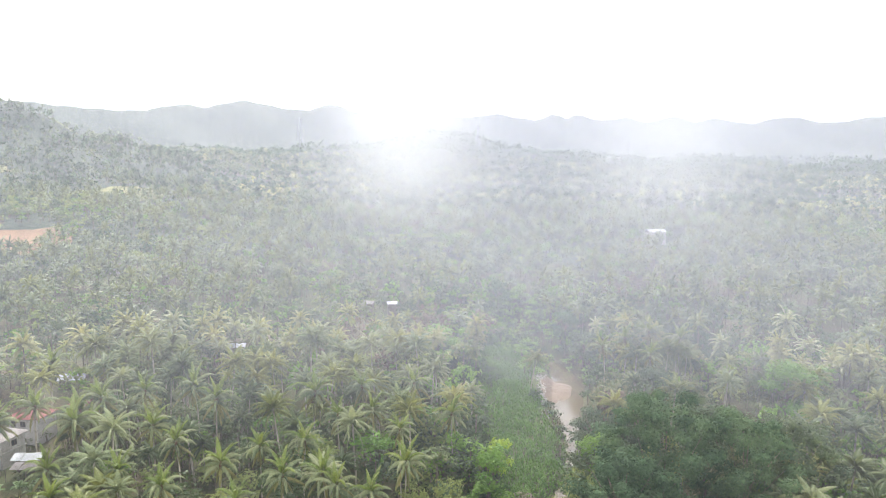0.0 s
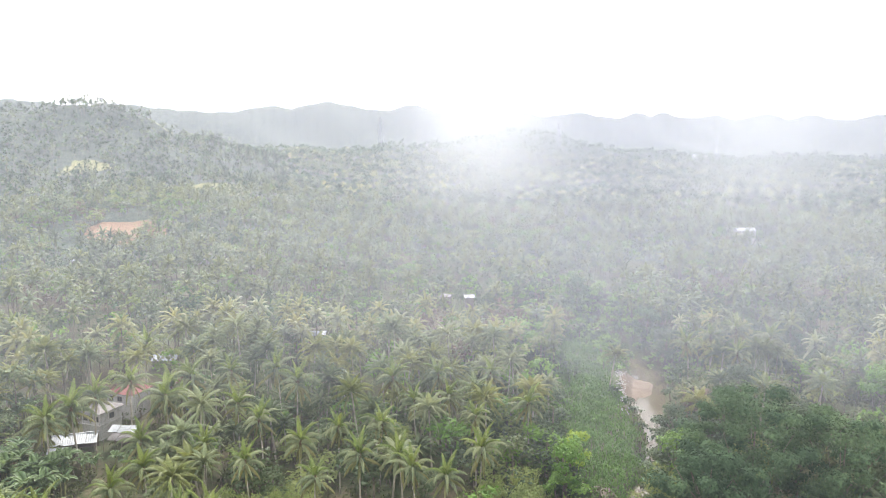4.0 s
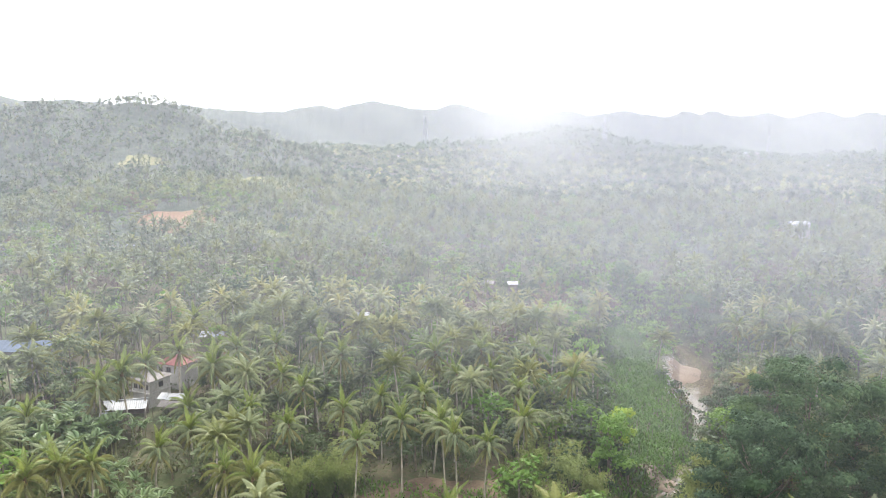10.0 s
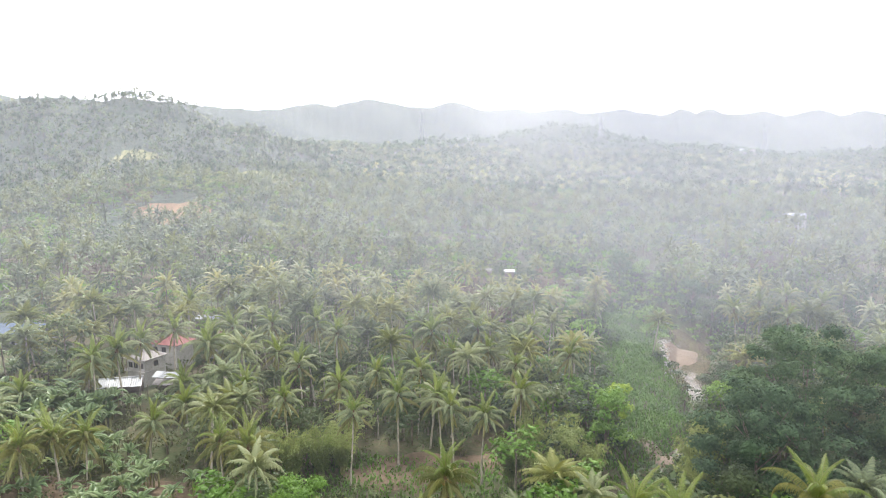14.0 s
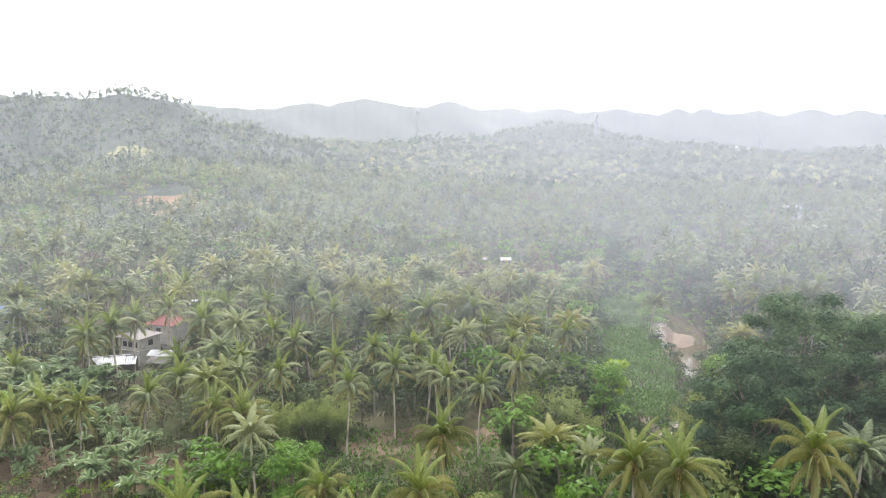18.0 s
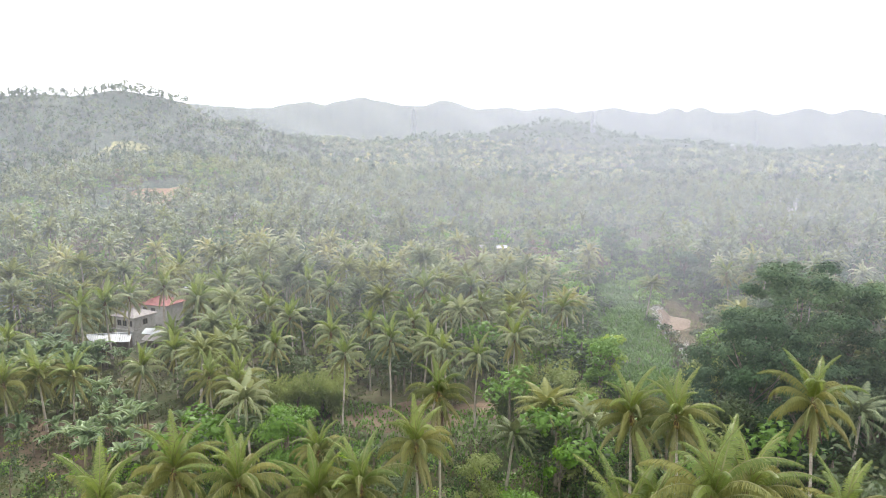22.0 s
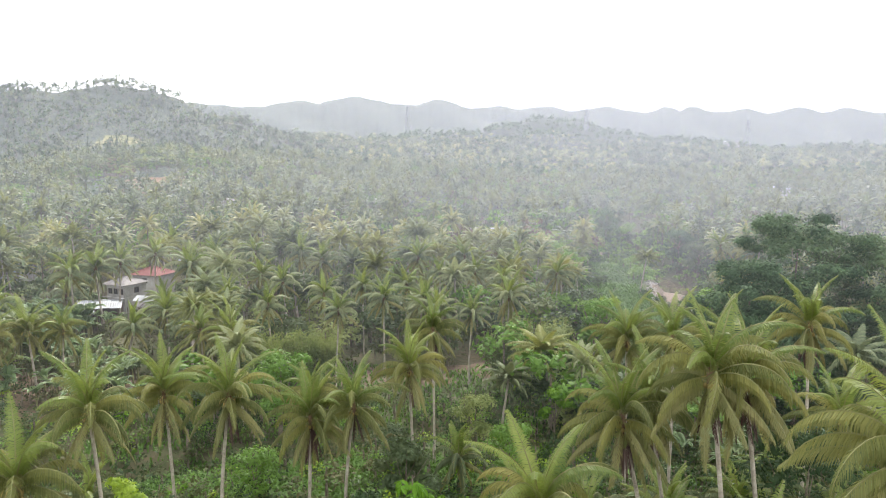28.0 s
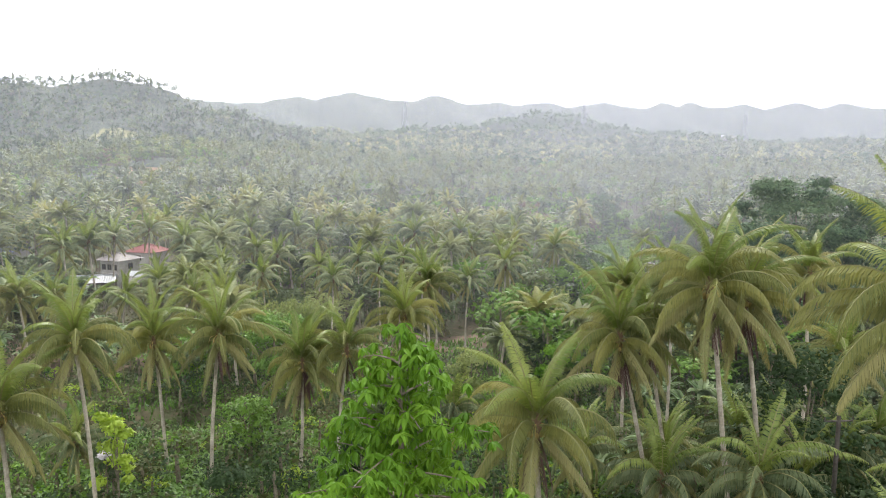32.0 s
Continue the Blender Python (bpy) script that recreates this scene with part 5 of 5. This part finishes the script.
def template_tuft(blades, seed, top):
    """A palm seen from far off: bent blades on a thin trunk."""
    g, s = np.random.default_rng(seed), Soup()
    for i in range(blades):
        a, el, l = i * 2.4, radians(70 - 105 * i / blades), g.uniform(3.4, 4.6)
        d = np.array([math.cos(a), math.sin(a), 0])
        w = np.array([-d[1], d[0], 0]) * 0.8
        m = d * l * 0.55 * math.cos(el) + [0, 0, l * 0.55 * math.sin(el) + 0.3]
        tip = m + d * l * 0.42 + [0, 0, -l * 0.3]
        s.add(np.array([[0, 0, 0], m + w, m - w, tip]) + [0, 0, top], [(0, 1, 2), (1, 3, 2)], 0)
    s.add(np.array([[-0.22, 0, -1], [0.22, 0, -1], [0, 0, top]]), [(0, 1, 2)], 1)
    return s.arrays()


def template_tree(count, size, seed, height=11, spread=4.6, lobes=7):
    g, s = np.random.default_rng(seed), Soup()
    v, f = leaf_cloud(crown_lobes(height, spread, g, lobes, 0.35), count, size, g)
    s.add(v, f, 0)
    s.add(*tube([(0, 0, -1), (0.2, 0, height * 0.7)], [0.25, 0.1], 4), 1)
    return s.arrays()


def plant(templates, p, sizes, g, tones=1):
    """Copies of the templates, turned and sized, in one soup of triangles."""
    out = Soup()
    z = land(p[:, 0], p[:, 1])
    which = g.integers(0, len(templates), len(p))
    for t, (tv, tf, tk) in enumerate(templates):
        idx = np.where(which == t)[0]
        if not len(idx):
            continue
        a, s = g.uniform(0, 6.28, len(idx)), sizes[idx]
        ca, sa = np.cos(a), np.sin(a)
        tall = s * g.uniform(0.65, 1.2, len(idx))
        x = (tv[None, :, 0] * ca[:, None] - tv[None, :, 1] * sa[:, None]) * s[:, None] + p[idx, 0, None]
        y = (tv[None, :, 0] * sa[:, None] + tv[None, :, 1] * ca[:, None]) * s[:, None] + p[idx, 1, None]
        zz = tv[None, :, 2] * tall[:, None] + z[idx, None] - 0.2
        v = np.stack([x, y, zz], -1).reshape(-1, 3)
        f = (tf[None] + (np.arange(len(idx)) * len(tv))[:, None, None]).reshape(-1, 3)
        out.v.append(v)
        out.f.append(f + out.n)
        drift = 0.5 + 0.3 * np.sin(p[idx, 0] * 0.031 + 1.7 * np.sin(p[idx, 1] * 0.017)) * np.cos(p[idx, 1] * 0.037 + 0.4) + g.uniform(-0.3, 0.3, len(idx))
        tone = np.clip((drift * tones).astype(int), 0, tones - 1)
        out.k.append(np.where(tk[None, :] == 0, tone[:, None], tones).ravel())
        out.n += len(v)
    return out


PALM_TONES = (PALM_DIM, PALM, PALM_HAZED, PALM, WOODBARK)
TREE_TONES = (BROAD_DARK, BROAD, FOREST, BAMBOO, BROAD_LIGHT, FOREST, RUST, WOODBARK)
HILL_TONES = (BROAD, SHADED, BROAD_DARK, SHADED, FOREST, WOODBARK)


def palm_share(p):
    return 0.42 + 0.35 * np.sin(p[:, 0] * 0.021 + 1.5 * np.sin(p[:, 1] * 0.016)) * np.cos(p[:, 1] * 0.019 + 0.7)


# middle distance: single palms and trees as things, thinning into stands
MIDPALMS = [template_palm(27, 22, 60 + i, 0.11) for i in range(4)]
GROVEPALMS = [strip_palm(20, 9, 65 + i) for i in range(5)]
GROVETREES = [template_tree(130, 1.05, 75 + i, 8 + 1.4 * i, 3.6 + 0.5 * i) for i in range(4)]
MIDTREES = [template_tree(330, 0.68, 70 + i, 9 + 1.4 * i, 3.6 + 0.5 * i) for i in range(4)]
p, g = scatter(84, 245, 5.4, 31)
near_ok = (p[:, 1] > 88) | (p[:, 0] > 34)
p = p[near_ok & far_from_placed(p, 3.6)]
is_palm = g.random(len(p)) < palm_share(p)
order = np.argsort(np.hypot(p[:, 0], p[:, 1]))
def own_mesh(t, name, kind, mats):
    v, f, k = t
    sel = f[k == kind]
    used = np.unique(sel)
    back = np.zeros(len(v), int)
    back[used] = np.arange(len(used))
    return tri_mesh(name, v[used], back[sel], mats)


PALM_MESHES = [(own_mesh(t, "palm_crown", 0, (m,)), own_mesh(t, "palm_stem", 1, (BARK,))) for t, m in zip(MIDPALMS, (PALM_HAZED, PALM, PALM_HAZED, PALM_DIM))]
TREE_MATS = (BAMBOO, FOREST, BROAD_LIGHT, BROAD)
TREE_MESHES = [(own_mesh(t, "tree_leaves", 0, (m,)), own_mesh(t, "tree_stem", 1, (WOODBARK,))) for t, m in zip(MIDTREES, TREE_MATS)]
count = [0, 0]
rest = []
for i in order:
    x, y = p[i]
    kind = 0 if is_palm[i] else 1
    if count[kind] >= (280, 180)[kind]:
        rest.append(i)
        continue
    count[kind] += 1
    j = int(g.integers(0, 4))
    s, a = g.uniform(0.8, 1.2), g.uniform(0, 360)
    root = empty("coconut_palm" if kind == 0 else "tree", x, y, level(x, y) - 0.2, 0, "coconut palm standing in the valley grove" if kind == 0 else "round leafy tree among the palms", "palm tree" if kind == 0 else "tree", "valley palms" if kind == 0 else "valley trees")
    m = pose(0, 0, 0, 0, 0, a) @ Matrix.Diagonal((s * 1.22, s * 1.22, s * g.uniform(0.72, 1.15), 1))
    crown, stem = (PALM_MESHES if kind == 0 else TREE_MESHES)[j]
    put("crown", crown, root, m)
    put("trunk", stem, root, m)


def stand(name, templates, pts, sizes, g, mats, label):
    if len(pts):
        tagged(put(name, plant(templates, pts, sizes, g, len(mats) - 1).mesh(name, mats)), label, "forest", "", "stuff")


rest = np.array(rest, int)
for flag, tm, mats, nm, lb in ((True, GROVEPALMS, PALM_TONES, "palm_grove", "dense grove of coconut palms on the valley floor"), (False, GROVETREES, TREE_TONES, "woodland", "mixed leafy woodland on the valley floor")):
    sel = rest[is_palm[rest] == flag]
    stand(nm, tm, p[sel], g.uniform(0.8, 1.25, len(sel)), g, mats, lb)

FARPALMS = [strip_palm(13, 5, 160 + i, 12.0, 0.11) for i in range(5)]
HILLTREES = [template_tree(24, 2.2, 190 + i, 8 + 1.5 * i, 3.8 + 0.6 * i) for i in range(4)]
HILLPALMS = [strip_palm(9, 4, 180 + i, 11.0, 0.12) for i in range(4)]
FARTREES = [template_tree(80, 1.15, 170 + i, 8 + 1.5 * i, 3.8 + 0.6 * i) for i in range(4)]
p, g = scatter(245, 640, 6.2, 32)
is_palm = g.random(len(p)) < palm_share(p)
stand("palm_grove", FARPALMS, p[is_palm], g.uniform(0.85, 1.25, is_palm.sum()), g, PALM_TONES, "hazy palm grove filling the valley")
stand("woodland", FARTREES, p[~is_palm], g.uniform(0.7, 1.25, (~is_palm).sum()), g, TREE_TONES, "hazy leafy woodland filling the valley")

TUFTS = [template_tuft(9, 260 + i, 9 + i) for i in range(4)]
BUSHY = [template_tree(11, 3.2, 270 + i, 8 + i, 4.2 + 0.5 * i, 5) for i in range(4)]
p, g = scatter(640, 1350, 8.6, 33)
hill = (np.hypot(p[:, 0], p[:, 1]) < 1130) & (np.abs(np.degrees(np.arctan2(p[:, 0], p[:, 1])) + 33) < 14)
p = p[~hill]
is_palm = g.random(len(p)) < palm_share(p)
dark = (~is_palm) & (g.random(len(p)) < 0.35)
stand("woodland", BUSHY, p[dark], g.uniform(0.9, 1.7, dark.sum()), g, (BROAD_DARK, WOODBARK), "dark trees on the hills in haze")
is_palm, p = is_palm[~dark], p[~dark]
stand("palm_grove", TUFTS, p[is_palm], g.uniform(0.8, 1.5, is_palm.sum()), g, (PALM, PALM_DIM, BROAD, BARK), "far palms on the hills in haze")
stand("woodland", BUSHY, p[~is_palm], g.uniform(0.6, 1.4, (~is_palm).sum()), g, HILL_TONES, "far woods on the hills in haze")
p, g = scatter(620, 1130, 8.6, 38, -47, -19)
is_palm = g.random(len(p)) < 0.45
stand("palm_grove", HILLPALMS, p[is_palm], g.uniform(0.75, 1.2, is_palm.sum()), g, (PALM_DIM, SHADED, PALM_DIM, WOODBARK), "palms covering the hill")
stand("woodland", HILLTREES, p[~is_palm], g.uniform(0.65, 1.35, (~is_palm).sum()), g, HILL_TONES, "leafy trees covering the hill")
HILLTOP = np.stack([-590 + 75 * np.random.default_rng(8).normal(size=46), 905 + 40 * np.random.default_rng(9).normal(size=46)], 1)
stand("palm_grove", [strip_palm(13, 5, 280 + i, 9.0 + i, 0.2) for i in range(3)], HILLTOP[:26], np.random.default_rng(10).uniform(0.7, 1.0, 26), np.random.default_rng(11), (PALM_DIM, BARK), "palms standing out on the hilltop")
stand("woodland", HILLTREES, HILLTOP[26:], np.random.default_rng(12).uniform(0.6, 1.1, 20), np.random.default_rng(13), (BROAD_DARK, WOODBARK), "dark trees crowning the hilltop")
LUMPS = [template_tree(7, 5.5, 370 + i, 9 + i, 6.0 + i, 4) for i in range(3)]
p, g = scatter(1350, 2250, 17, 34)
stand("woodland", LUMPS, p, g.uniform(0.8, 1.3, len(p)), g, (BROAD_DARK, WOODBARK), "distant woods pale in the haze")

# ---- undergrowth and grass ----
def undergrowth():
    p, g = scatter(24, 190, 2.9, 35, -60, 48, [(-97, 145, 9, 9), (-24, 117, 16, 10), (-9, 128, 8, 6), (-65, 99, 9, 5), (-108, 126, 12, 6), (35.5, 211, 6, 15), (19, 178, 10, 40)], 1.5)
    SH = [template_tree(58, 0.38, 400 + i, 1.6 + 0.5 * i, 1.5 + 0.3 * i, 4) for i in range(4)]
    stand("undergrowth", SH, p, g.uniform(0.6, 1.35, len(p)), g, (SHRUB, WOODBARK), "tangled green and yellowing bushes under the palms")


undergrowth()


def slope_bushes():
    """Bushes of several greens on the near slope and along the river."""
    # the last two kinds carry shade in their leaf colour
    for k, (mat, gap, size, tall, lb) in enumerate(((BROAD, 6.5, 0.22, 2.0, "green bushes on the slope"), (LIME, 6.5, 0.24, 1.8, "fresh green bushes on the slope"), (BROAD_LIGHT, 4.8, 0.22, 1.9, "light green bushes on the slope"), (LEMON, 7.5, 0.22, 1.6, "yellow-green bushes on the slope"), (SHADED, 4.8, 0.22, 2.6, "shade-darkened bushes on the slope"), (SHADED, 4.0, 0.26, 3.4, "tall shade-darkened bushes under the palms"))):
        p, g = scatter(24, 118, gap, 90 + k, -55, 45, [(-24, 115, 18, 13), (-97, 148, 16, 14), (-9, 127, 9, 7), (-65, 99, 8, 4)], 1.0)
        p = p[(p[:, 0] < 6) | (k in (0, 4))] if k < 5 else p[(p[:, 0] > 3) | ((np.sin(p[:, 0] * 0.4) * np.cos(p[:, 1] * 0.3) > 0.1) & (p[:, 1] < 92))]
        t = [template_tree(110, size * 1.15, 430 + 10 * k + i, tall * (0.8 + 0.25 * i), tall * (0.65 + 0.15 * i), 6) for i in range(3)]
        stand("bushes", t, p, g.uniform(0.7, 1.4, len(p)), g, (mat, WOODBARK), lb)


slope_bushes()


def bank_bushes():
    """Low leafy scrub along the upper bends of the river."""
    p, g = scatter(130, 330, 4.0, 97, -4, 22, [(36.5, 211, 8, 16), (25, 271, 9, 5), (20, 172, 10, 40), (24, 225, 9, 22)], 0.8)
    t = [template_tree(60, 0.75, 480 + i, 2.6 + 0.8 * i, 2.2 + 0.4 * i, 5) for i in range(3)]
    stand("bushes", t, p, g.uniform(0.7, 1.4, len(p)), g, (FOREST, WOODBARK), "leafy scrub along the river bends")


bank_bushes()


def bend_scrub():
    p, g = scatter(222, 345, 2.6, 98, -2, 16, [(36.5, 211, 6, 15), (25, 271, 8, 4.5)], 0.2)
    p = p[river_gap(p[:, 0], p[:, 1])[0] < 16]
    t = [template_tree(45, 0.6, 490 + i, 1.8 + 0.9 * i, 1.7 + 0.4 * i, 5) for i in range(3)]
    stand("bushes", t, p, g.uniform(0.7, 1.4, len(p)), g, (BROAD_LIGHT, WOODBARK), "green scrub closing round the river")


bend_scrub()


def grass():
    g = np.random.default_rng(36)
    n = 48000
    x, y = np.r_[g.normal(20, 7.5, n // 2), g.uniform(-60, 45, n // 2), g.uniform(-46, 10, n)], np.r_[g.uniform(125, 290, n // 2), g.uniform(30, 125, n // 2), 28 + 52 * g.random(n) ** 1.3]
    d, half = river_gap(x, y)
    ok = (d > half + 0.6) & (x < 60)
    ok &= ~(((x - 34.5) / 6.5) ** 2 + ((y - 211) / 15) ** 2 < 1)
    x, y = x[ok], y[ok]
    z = land(x, y)
    n = len(x)
    l, a = g.uniform(0.5, 1.3, n), g.uniform(0, 6.28, n)
    w = 0.12 * np.stack([np.cos(a), np.sin(a), 0 * a], 1)
    c = np.stack([x, y, z], 1)
    m = c + np.stack([0.25 * l * np.sin(a), -0.25 * l * np.cos(a), 0.65 * l], 1)
    t = c + np.stack([0.7 * l * np.sin(a), -0.7 * l * np.cos(a), 0.85 * l], 1)
    v = np.stack([c - w, c + w, m + w, m - w, t], 1).reshape(-1, 3)
    o = np.arange(n)[:, None] * 5
    f = np.concatenate([o + [[0, 1, 2]], o + [[0, 2, 3]], o + [[3, 2, 4]]])
    tagged(put("river_grass", tri_mesh("river_grass", v, f, (GRASS,))), "lush bright green grass along the river", "grass", "", "stuff")


grass()

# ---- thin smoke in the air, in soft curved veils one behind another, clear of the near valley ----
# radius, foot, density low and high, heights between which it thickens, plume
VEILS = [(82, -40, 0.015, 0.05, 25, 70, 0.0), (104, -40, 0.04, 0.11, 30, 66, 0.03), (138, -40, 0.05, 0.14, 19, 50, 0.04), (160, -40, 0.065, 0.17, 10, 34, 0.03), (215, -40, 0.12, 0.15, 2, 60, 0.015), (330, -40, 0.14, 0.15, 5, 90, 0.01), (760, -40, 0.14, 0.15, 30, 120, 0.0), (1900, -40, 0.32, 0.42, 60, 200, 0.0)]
# columns of smoke, whitened for sun glow, at the height from which the drone starts: bearing, half width, density
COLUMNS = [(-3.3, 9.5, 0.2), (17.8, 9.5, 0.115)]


def veil(radius, foot, low, high, z0, z1, plume):
    b = np.radians(np.linspace(-75, 65, 60))
    top = max(320, radius * 0.5)
    hs = np.array([foot, foot + 0.2 * (top - foot), foot + 0.5 * (top - foot), top])
    v = np.stack([np.repeat(radius * np.sin(b)[:, None], 4, 1), np.repeat(radius * np.cos(b)[:, None], 4, 1), np.tile(hs, (60, 1))], -1).reshape(-1, 3)
    a = (np.arange(59)[:, None] * 4 + np.arange(3)[None, :]).ravel()
    f = np.concatenate([np.stack([a, a + 4, a + 5], 1), np.stack([a, a + 5, a + 1], 1)])
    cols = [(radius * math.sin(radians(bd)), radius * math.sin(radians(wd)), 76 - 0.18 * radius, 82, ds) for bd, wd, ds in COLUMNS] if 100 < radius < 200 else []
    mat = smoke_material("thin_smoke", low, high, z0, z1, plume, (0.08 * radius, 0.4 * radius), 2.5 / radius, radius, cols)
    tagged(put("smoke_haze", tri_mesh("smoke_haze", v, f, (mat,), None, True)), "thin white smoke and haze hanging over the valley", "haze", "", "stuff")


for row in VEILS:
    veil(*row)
